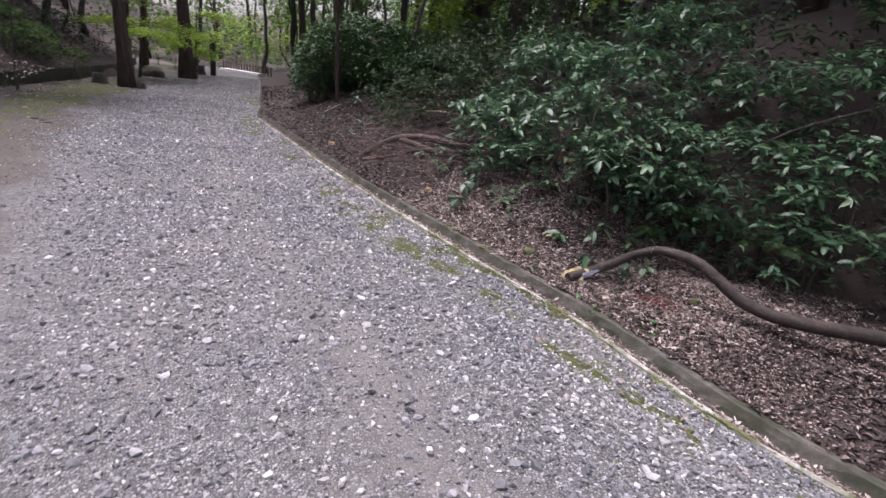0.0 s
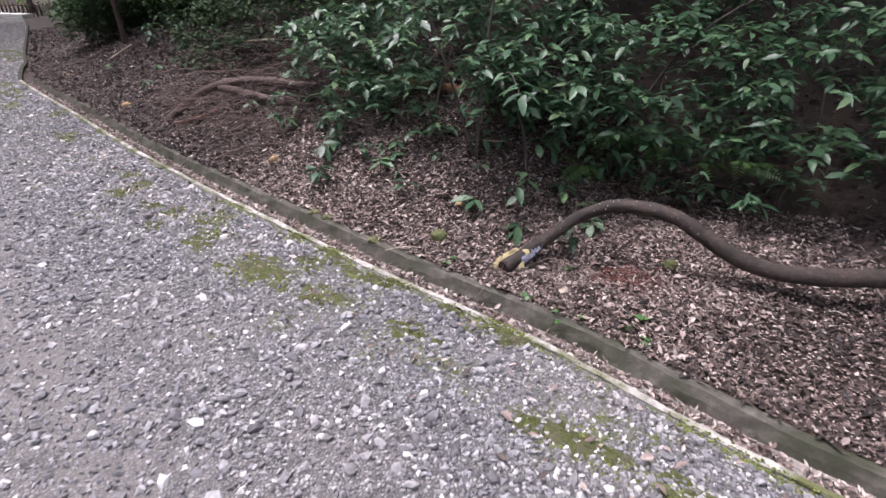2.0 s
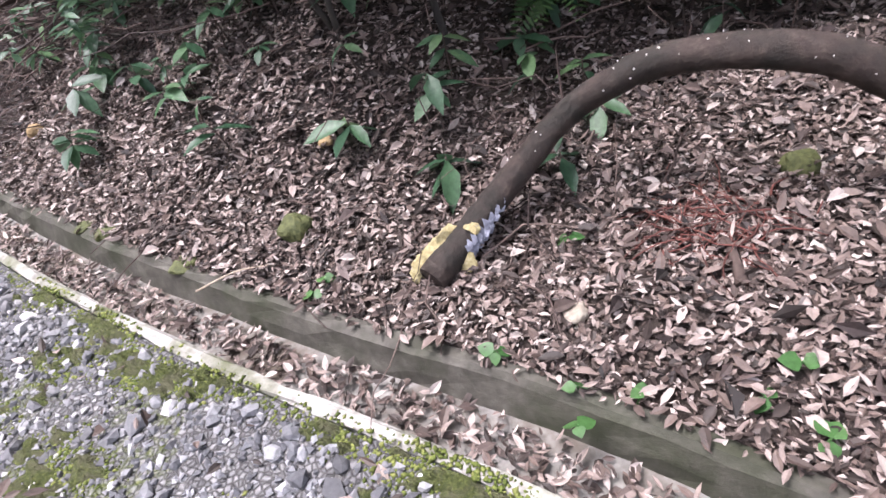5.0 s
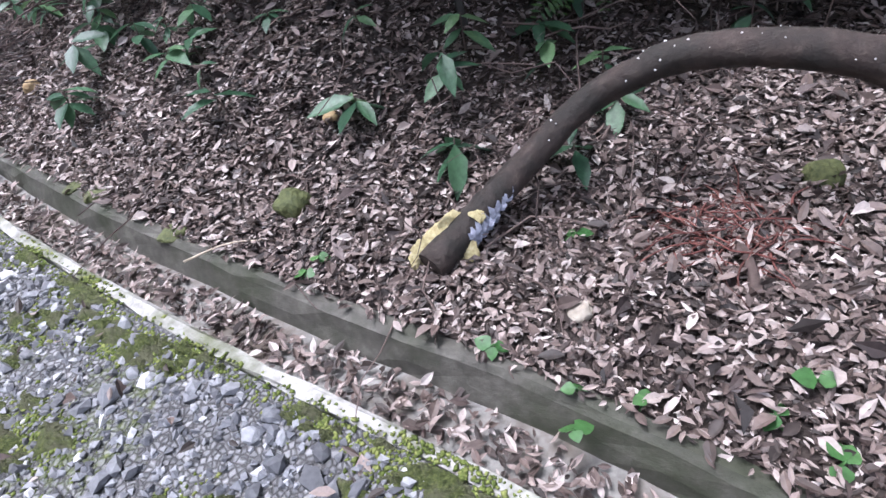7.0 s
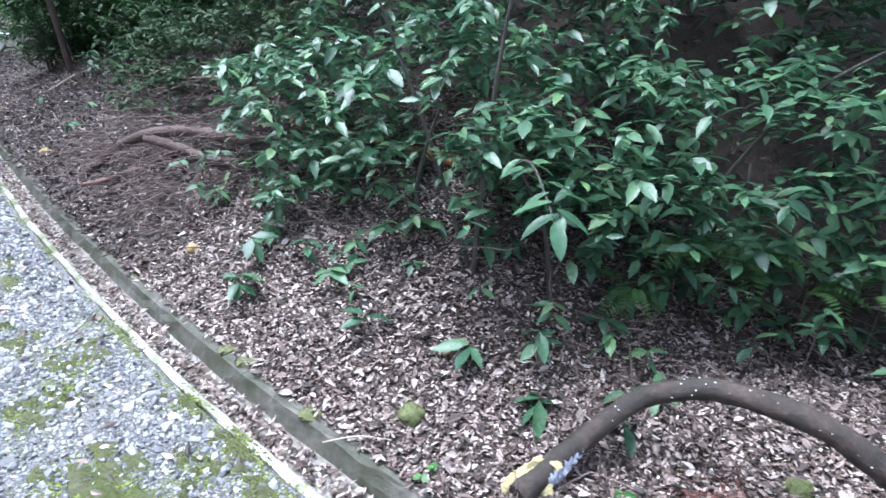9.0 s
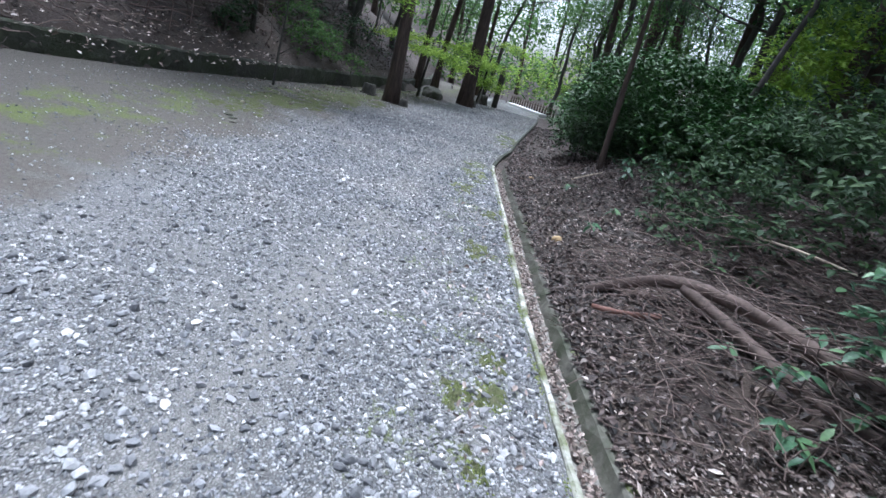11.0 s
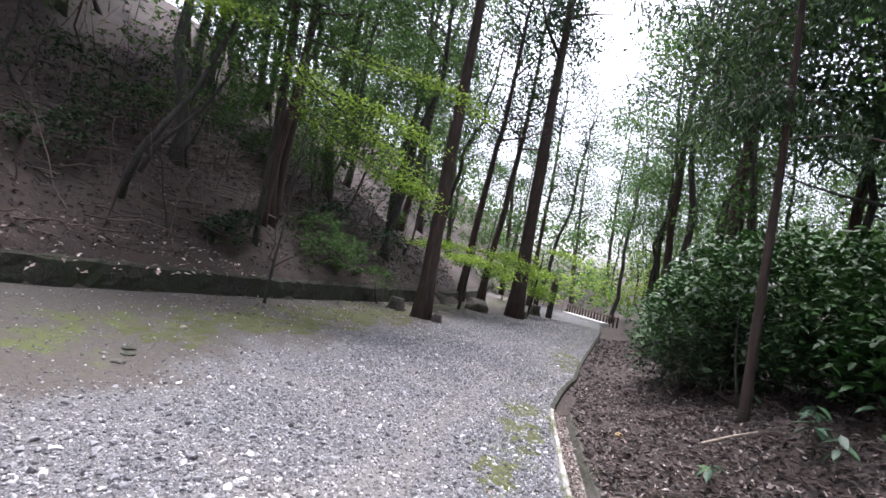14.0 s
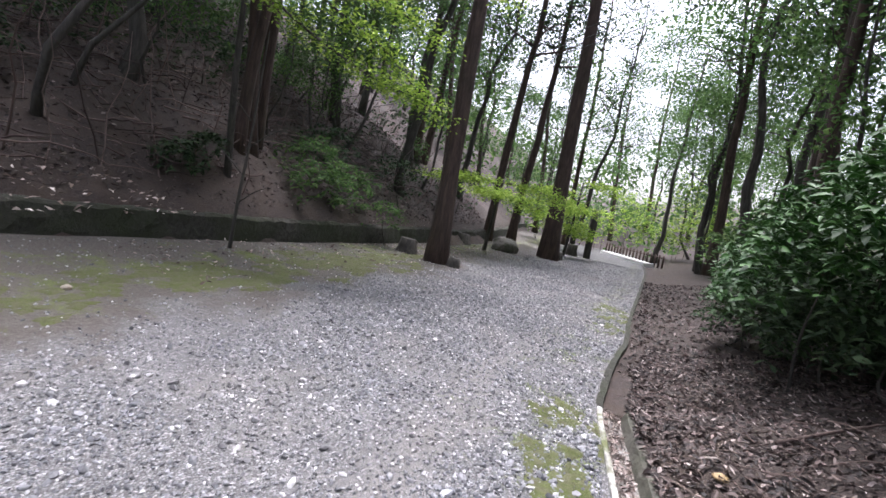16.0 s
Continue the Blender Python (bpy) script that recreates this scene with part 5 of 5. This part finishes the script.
STRAW = speckled("pale_straw", [(0.3, (0.34, 0.27, 0.2)), (0.7, (0.55, 0.47, 0.37))], 40.0)
stick("pale dry straw stalk lying across the gutter wall", (0.66, 4.82), (0.93, 4.78), 0.0035, STRAW, 0.012)
stick("pale dry stick leaning on the leaf litter", (-3.62, 12.05), (-3.25, 12.25), 0.012, STRAW, 0.04)
stick("grey-brown stick on the leaf litter", (-4.35, 12.95), (-3.9, 13.5), 0.014, TWIG, 0.03)
stick("long thin dry stem leaning over the bank", (-0.75, 8.9), (-0.1, 8.3), 0.012, STRAW, 0.25)
stick("flat strip of brown bark on the litter", (2.03, 4.06), (2.10, 4.22), 0.016, TWIG, 0.012, "bark_strip")

# ---- bracket fungi on the log ----
YELLOW_CAP = speckled("yellow_bracket", [(0.3, (0.27, 0.21, 0.09)), (0.55, (0.44, 0.38, 0.19)), (0.8, (0.60, 0.55, 0.37))], 90.0, 0.7, 0.3, 0.003)
GREY_CAP = speckled("slate_bracket", [(0.3, (0.12, 0.13, 0.17)), (0.6, (0.26, 0.27, 0.33)), (0.8, (0.48, 0.49, 0.54))], 60.0, 0.7, 0.3, 0.003)


def bracket_mesh(material, seed):
    """A ribbed, scalloped half-disc with a thin rim, growing along +x."""
    r = np.random.default_rng(seed)
    bm = bmesh.new()
    rows = []
    for zt in (1, 0):
        grid = []
        for i, rad in enumerate((0.06, 0.4, 0.75, 1.0)):
            line = []
            for j in range(11):
                th = radians(-95 + 19 * j)
                k = rad * (1 + (0.10 * math.sin(j * 2.1 + seed) if i > 1 else 0))
                z = (0.10 - 0.08 * rad + 0.03 * math.sin(rad * 14)) if zt else (-0.10 + 0.10 * rad)
                line.append(bm.verts.new((k * math.cos(th), k * math.sin(th), z)))
            grid.append(line)
        rows.append(grid)
    for zt, grid in enumerate(rows):
        for a, b in zip(grid, grid[1:]):
            for j in range(10):
                f = (a[j], b[j], b[j + 1], a[j + 1])
                bm.faces.new(f if zt == 0 else f[::-1])
    for j in range(10):
        bm.faces.new((rows[0][3][j], rows[1][3][j], rows[1][3][j + 1], rows[0][3][j + 1]))
    me = bpy.data.meshes.new("bracket_fungus")
    bm.to_mesh(me)
    bm.free()
    me.polygons.foreach_set("use_smooth", [True] * len(me.polygons))
    me.materials.append(material)
    return me


YB, GB = [bracket_mesh(YELLOW_CAP, i) for i in range(3)], [bracket_mesh(GREY_CAP, i + 5) for i in range(3)]
log_dir = lp[8] - lp[0]
log_dir /= np.linalg.norm(log_dir)
log_side = np.cross(log_dir, (0, 0, 1))
log_side /= np.linalg.norm(log_side)
log_up = np.cross(log_side, log_dir)
fr = np.random.default_rng(2)
for k, ang, size, kind in [(0.0, 178, 0.033, 0), (0.018, 150, 0.034, 0), (0.05, 135, 0.031, 0), (0.08, 130, 0.03, 0), (0.11, 128, 0.029, 0), (0.135, 126, 0.025, 0), (-0.004, 225, 0.03, 0), (0.09, -24, 0.038, 0), (0.165, 52, 0.021, 0), (0.178, 44, 0.018, 0),
                           (0.12, 8, 0.014, 1), (0.13, 24, 0.013, 1), (0.142, 2, 0.015, 1), (0.15, 22, 0.014, 1), (0.165, 10, 0.015, 1), (0.18, 26, 0.014, 1), (0.19, 5, 0.016, 1), (0.205, 22, 0.015, 1), (0.215, 6, 0.014, 1), (0.23, 24, 0.014, 1), (0.245, 10, 0.013, 1), (0.26, 26, 0.012, 1), (0.275, 14, 0.012, 1), (0.29, 28, 0.010, 1), (0.135, -16, 0.013, 1), (0.16, -14, 0.014, 1), (0.185, -14, 0.013, 1), (0.21, -12, 0.012, 1)]:
    a = radians(ang)
    out = log_side * math.cos(a) + log_up * math.sin(a)
    c = lp[0] + log_dir * k + out * 0.042
    z = (Vector((-0.15, -0.75, 0.6)) + Vector(fr.normal(0, 0.16, 3))).normalized()
    x = Vector(out + fr.normal(0, 0.1, 3))
    x = (x - z * x.dot(z)).normalized()
    y = z.cross(x)
    ob = new("bracket_fungus", (YB if kind == 0 else GB)[int(fr.integers(0, 3))])
    ob.matrix_basis = Matrix.Translation(Vector(c)) @ Matrix((x, y, z)).transposed().to_4x4() @ Matrix.Scale(size * (1.0 if kind == 0 else 1.25), 4)
    tagged(ob, "yellow ruffled bracket fungus on the fallen log" if kind == 0 else "small slate-grey bracket fungus on the log", "fungus", "yellow brackets" if kind == 0 else "slate brackets")


# ---- stones, stumps and far things ----
def boulder(label, x, y, size, material, seed, flat=0.7, name="stone", dz=0.0, group=""):
    bm = bmesh.new()
    bmesh.ops.create_icosphere(bm, subdivisions=3, radius=0.5)
    for v in bm.verts:
        d = noise.noise(v.co * 2.2 + Vector((seed * 3.1, 0, 0))) * 0.28 + noise.noise(v.co * 6 + Vector((0, seed, 0))) * 0.08
        v.co = v.co * (1 + d)
        v.co.z *= flat
    me = bpy.data.meshes.new(name)
    bm.to_mesh(me)
    bm.free()
    me.materials.append(material)
    ob = new(name, me)
    ob.matrix_basis = pose(x, y, on_ground(x, y) + size * flat * 0.22 + dz, 0, 0, seed * 47) @ Matrix.Scale(size, 4)
    return tagged(ob, label, "stone", group)


PALE_STONE = speckled("pale_stone", [(0.3, (0.26, 0.22, 0.17)), (0.7, (0.47, 0.42, 0.34))], 30.0)
TAN_STONE = speckled("tan_stone", [(0.3, (0.24, 0.16, 0.07)), (0.7, (0.45, 0.33, 0.18))], 30.0)
MOSS_STONE = speckled("moss_grown_stone", [(0.3, (0.035, 0.045, 0.012)), (0.7, (0.11, 0.12, 0.04))], 60.0)
boulder("mossy yellow-green stone in the leaf litter", 1.03, 4.87, 0.11, MOSS_STONE, 1, 0.8)
boulder("pale cream stone lying in the leaf litter", 1.66, 4.18, 0.065, PALE_STONE, 2)
boulder("tan stone half sunk in the leaf litter", -0.22, 6.46, 0.085, TAN_STONE, 3, 0.9)
boulder("mossy stone under the fallen log", 2.42, 4.33, 0.10, MOSS_STONE, 4)
boulder("tan stone on the leafy bank", -2.50, 9.46, 0.11, TAN_STONE, 5)
boulder("small orange stone in the litter", 1.22, 5.15, 0.06, TAN_STONE, 6)
boulder("white stone on the mossy earth", -9.0, 9.8, 0.09, PALE_STONE, 7)
for i, (x, y) in enumerate([(-7.5, 8.7), (-7.75, 8.85), (-7.95, 8.9)]):
    boulder("pale flat stone at the gravel's edge", x, y, 0.13, WET_CONCRETE, 8 + i, 0.3, group="pale stones")
boulder("pale dead leaf-coloured stone on the bank", -4.45, 12.4, 0.10, TAN_STONE, 12, 0.4)
boulder("grey rounded boulder beside the track", -15.4, 23.0, 0.9, WET_CONCRETE, 13, 0.7)
for i, (u, s, k) in enumerate([(2.2, 0.27, 0.10), (2.05, 0.29, 0.13), (3.4, 0.28, 0.10), (1.55, 0.27, 0.12), (4.6, 0.29, 0.1), (7.7, 0.3, 0.14), (6.2, 0.29, 0.1), (9.5, 0.29, 0.12)]):
    x, y = plan(u, s)
    boulder("cushion of moss on the gutter wall", float(x), float(y), k * 0.85, MOSS_STONE, 30 + i, 0.34, "moss_cushion", -0.004, "moss cushions")


def stump(label, x, y, radius, tall, seed):
    ob = thing("tree_stump", label, "stump", "stumps by the track", at=(x, y, on_ground(x, y)))
    r = np.random.default_rng(seed)
    me = tube("body", [(0, 0, -0.1), (0, 0, 0.02), (0.01, 0, tall * 0.5), (0.02, 0.01, tall)], [radius * 1.5, radius * 1.25, radius, radius * 0.92], BARK_GREY, 14, seed, 0.16)
    part("body", me, ob)
    return ob


stump("dark weathered tree stump beside the cedar", -12.9, 16.7, 0.2, 0.32, 1)
stump("small dark stump beside the cedar", -11.75, 17.1, 0.13, 0.2, 2)
stump("mossy cut stump by the track", -15.9, 21.3, 0.3, 0.32, 3)
stump("low dark stump near the bend", -15.1, 25.6, 0.22, 0.3, 4)
stump("dark stump near the bend", -16.9, 29.2, 0.25, 0.5, 5)
post = thing("wooden_post", "dark leaning wooden post at the bend", "post", at=(-16.4, 29.7, on_ground(-16.4, 29.7)))
part("shaft", tube("shaft", [(0, 0, -0.2), (0.02, 0, 0.7), (0.05, 0.02, 1.5), (0.02, 0, 2.2)], [0.16, 0.15, 0.16, 0.12], BARK_GREY, 9, 4, 0.1), post)

# sapling before the wall
sap = thing("bare_sapling", "thin bare sapling beside the mossy wall", "tree", at=(-11.4, 12.1, on_ground(-11.4, 12.1)))
part("trunk", tube("trunk", spline([(0, 0, -0.1), (0.03, 0.02, 0.8), (0.1, 0.05, 1.7), (0.1, 0.1, 3.2)], 12), np.linspace(0.035, 0.01, 12), BARK_GREY, 6, 2, 0.08), sap)
for i, (z, th, ln) in enumerate([(0.7, 30, 0.5), (1.1, 200, 0.7), (1.5, 100, 0.8), (1.9, 300, 0.7), (0.9, 150, 0.4)]):
    a = radians(th)
    part("limb", tube("limb", spline([(0.05, 0.03, z), (0.05 + math.cos(a) * ln * 0.5, math.sin(a) * ln * 0.5, z + ln * 0.35), (0.05 + math.cos(a) * ln, math.sin(a) * ln, z + ln * 0.6)], 6), np.linspace(0.012, 0.004, 6), BARK_GREY, 5, i), sap)

# pale concrete strip and low fence at the far bend
strip = thing("concrete_strip", "pale concrete strip along the far bend", "edging", kind="structure")
bm = bmesh.new()
corners = [(-20.6, 37.9), (-16.0, 34.3), (-15.7, 34.8), (-20.3, 38.5)]
lo = [bm.verts.new((x, y, -0.1)) for x, y in corners]
hi = [bm.verts.new((x, y, 0.16)) for x, y in corners]
bm.faces.new(hi[::-1])
for i in range(4):
    bm.faces.new((lo[i], lo[(i + 1) % 4], hi[(i + 1) % 4], hi[i]))
bmesh.ops.recalc_face_normals(bm, faces=bm.faces)
bmesh.ops.bevel(bm, geom=list(bm.edges), offset=0.02, segments=2, affect="EDGES")
me = bpy.data.meshes.new("slab")
bm.to_mesh(me)
bm.free()
me.materials.append(speckled("white_concrete", [(0.3, (0.62, 0.62, 0.6)), (0.7, (0.8, 0.8, 0.78))], 20.0))
part("slab", me, strip)
fence = thing("low_fence", "low fence of short weathered posts behind the concrete strip", "fence")
shaft = tube("post", [(0, 0, -0.2), (0, 0, 0.3), (0, 0, 0.55)], [0.05, 0.05, 0.045], TWIG, 8, 2, 0.06)
for i in range(18):
    k = i / 17
    p = part("post", shaft, fence)
    p.location = (-20.9 + 5.6 * k, 39.0 - 4.2 * k, 0.1)
part("rail", tube("rail", [(-21, 39.07, 0.52), (-18.1, 36.9, 0.52), (-15.2, 34.74, 0.52)], [0.03] * 3, TWIG, 6, 3), fence)

# cables over the track
CABLE = speckled("cable_sheath", [(0.3, (0.03, 0.03, 0.03)), (0.7, (0.06, 0.06, 0.06))], 50.0, 0.5)
for i, dz in enumerate((0, 0.28, 0.6)):
    q = [(-30, 21.0, 4.2 + dz), (-22.0, 22.4, 5.1 + dz), (-13.3, 23.1, 7.0 + dz), (-8.0, 23.4, 8.4 + dz), (2.0, 23.8, 11.0 + dz)]
    tagged(new("overhead_cable", tube("overhead_cable", spline(q, 30), [0.012] * 30, CABLE, 5, i, 0.0)), "thin black overhead cable through the trees", "cable", "cables")

# ---- moss, loose stones and single leaves near the path ----
MOSS = scattered("moss_tuft", [(0.0, (0.06, 0.085, 0.012)), (0.5, (0.12, 0.15, 0.028)), (1.0, (0.22, 0.24, 0.07))], 0.9)


MOSS_SPOTS = [(1.7, -0.53, 0.22), (1.17, -0.4, 0.15), (0.62, -0.36, 0.12), (-0.46, -0.47, 0.2), (-0.82, -0.42, 0.14), (-0.3, -0.53, 0.12), (-1.04, -0.31, 0.12), (3.88, -0.35, 0.16), (2.97, -0.43, 0.12), (2.35, -0.37, 0.1), (1.69, -0.47, 0.2), (1.97, -0.04, 0.12), (1.59, -0.04, 0.12), (1.12, -0.07, 0.1), (1.57, -0.19, 0.12), (0.61, -0.04, 0.07), (0.37, -0.04, 0.12), (0.22, -0.04, 0.1), (1.3, -0.11, 0.12), (1.04, -0.04, 0.07), (3.8, -0.55, 0.14), (4.22, -0.32, 0.12), (3.26, -0.47, 0.1), (2.85, -0.63, 0.1), (2.58, -0.27, 0.14), (2.35, -0.53, 0.14), (8.76, -0.51, 0.2), (11.31, -0.26, 0.25), (6.27, -0.35, 0.14), (7.8, -0.17, 0.15), (10.27, -0.23, 0.2), (9.74, -0.31, 0.16)]
EARTH_MOSS = [(9.9, -4.8, 0.5), (10.8, -4.9, 0.5), (11.6, -4.8, 0.75), (12.0, -4.4, 0.5), (12.6, -4.7, 0.8), (13.2, -4.7, 0.8), (14.0, -4.8, 0.8), (14.7, -4.9, 0.8), (15.4, -4.8, 0.8), (16.2, -4.6, 0.75), (16.9, -4.8, 0.7), (18.0, -4.7, 0.6), (19.2, -4.5, 0.5), (16.5, -0.25, 0.5), (17.4, -0.3, 0.5), (15.5, -0.3, 0.35), (10.4, -0.3, 0.4), (11.1, -0.36, 0.35), (9.0, -0.55, 0.3), (6.3, -0.4, 0.25)]


def moss():
    r = np.random.default_rng(9)
    spots = MOSS_SPOTS
    us, ss = [], []
    for u, s, k in spots:
        n = int(26000 * k * k)
        d = r.normal(0, 1, (n, 2)) * (k * 0.55, k * 0.33)
        us.append(u + d[:, 0])
        ss.append(s + d[:, 1])
    for _ in range(70):
        u = r.uniform(-2.5, 9)
        n = int(r.uniform(15, 70))
        us.append(u + r.normal(0, 0.07, n))
        ss.append(np.full(n, -0.035) + r.normal(0, 0.02, n))
    u, s = np.concatenate(us), np.minimum(np.concatenate(ss), 0.02)
    n = len(u)
    size = r.uniform(0.007, 0.017, n)
    at = np.concatenate([plan(u, s), (np.where(s > -0.012, 0.010 + fall(u), road_z(u, s)) + 0.001)[:, None]], 1)
    return strewn("moss", CHIPS[:4], at, turned(r.uniform(0, 6.28, n), np.zeros(n), np.zeros(n)), np.stack([size, size, size * 0.8], 1), MOSS, True)


def moss_sheets(spots):
    """Low, ragged cushions of moss."""
    vs, fs, start = [], [], 0
    r = np.random.default_rng(17)
    for u0, s0, k in spots:
        for _ in range(9):
            cu, cs, rad = u0 + r.normal(0, k * 0.55), s0 + r.normal(0, k * 0.33), k * r.uniform(0.2, 0.5)
            rings, n = 6, 22
            wob = 1 + 0.28 * np.sin(np.arange(n) * 6.283 / n * 3 + r.uniform(0, 6)) + r.normal(0, 0.14, n)
            rows = []
            for i in range(rings + 1):
                f = i / rings
                th = np.arange(n) * 6.283 / n
                u, s = cu + np.cos(th) * rad * f * wob, cs + np.sin(th) * rad * f * wob * 0.62
                s = np.minimum(s, -0.014)
                z = road_z(u, s) + 0.02 * (1 - f ** 2) - 0.003 + r.normal(0, 0.0015, n)
                rows.append(np.concatenate([plan(u, s), z[:, None]], 1))
            v = np.concatenate(rows)
            i, j = np.meshgrid(np.arange(rings), np.arange(n), indexing="ij")
            f = np.stack([i * n + j, (i + 1) * n + j, (i + 1) * n + (j + 1) % n, i * n + (j + 1) % n], -1).reshape(-1, 4)
            vs.append(v)
            fs.append(f + start)
            start += len(v)
    return fast_mesh("moss", np.concatenate(vs), np.concatenate(fs), MOSS_MAT, True)


MOSS_MAT = speckled("moss_cushion", [(0.3, (0.03, 0.04, 0.008)), (0.5, (0.065, 0.08, 0.018)), (0.7, (0.125, 0.145, 0.038))], 120.0, 0.95, 1.0, 0.012, 5.0, (0.085, 0.085, 0.045), 14.0)
tagged(new("moss", moss_sheets(MOSS_SPOTS + EARTH_MOSS)), "ragged olive moss cushions on the track's edge", "moss", kind="stuff")
tagged(new("moss", moss()), "olive-green moss patches beside the kerb", "moss", kind="stuff")
rocks = [fast_mesh("stone", v, f, STONE) for v, f in ROCKS]
sr = np.random.default_rng(21)
for i in range(280):
    u, s = sr.uniform(-1.5, 9), -0.08 - sr.random() ** 1.2 * 3.2
    x, y = plan(u, s)
    k = 0.02 + 0.036 * sr.random() ** 4
    if (x - 1.33) ** 2 + (y - 3.3) ** 2 < 0.09:
        continue
    ob = part("stone", rocks[i % 8], road)
    ob.matrix_basis = pose(x, y, float(road_z(u, s)) + k * 0.14, sr.normal(0, 12), sr.normal(0, 12), sr.uniform(0, 360)) @ Matrix.Scale(k, 4)
dead = [fast_mesh("fallen_leaf", v, f, DEAD_LEAF, True) for v, f in (leaf_shape(0.40, 6, 0.16, 0.1), leaf_shape(0.34, 6, -0.15, -0.12), leaf_shape(0.46, 6, 0.3, 0.2))]
for i in range(170):
    u, s = sr.uniform(-0.8, 2.4), 0.3 + sr.random() * 1.3
    x, y = plan(u, s)
    k = sr.uniform(0.04, 0.066)
    ob = part("fallen_leaf", dead[i % 3], ground)
    ob.matrix_basis = pose(x, y, float(height(u, s)) + sr.uniform(0.012, 0.03), sr.normal(0, 14), sr.normal(0, 14), sr.uniform(0, 360)) @ Matrix.Scale(k, 4)
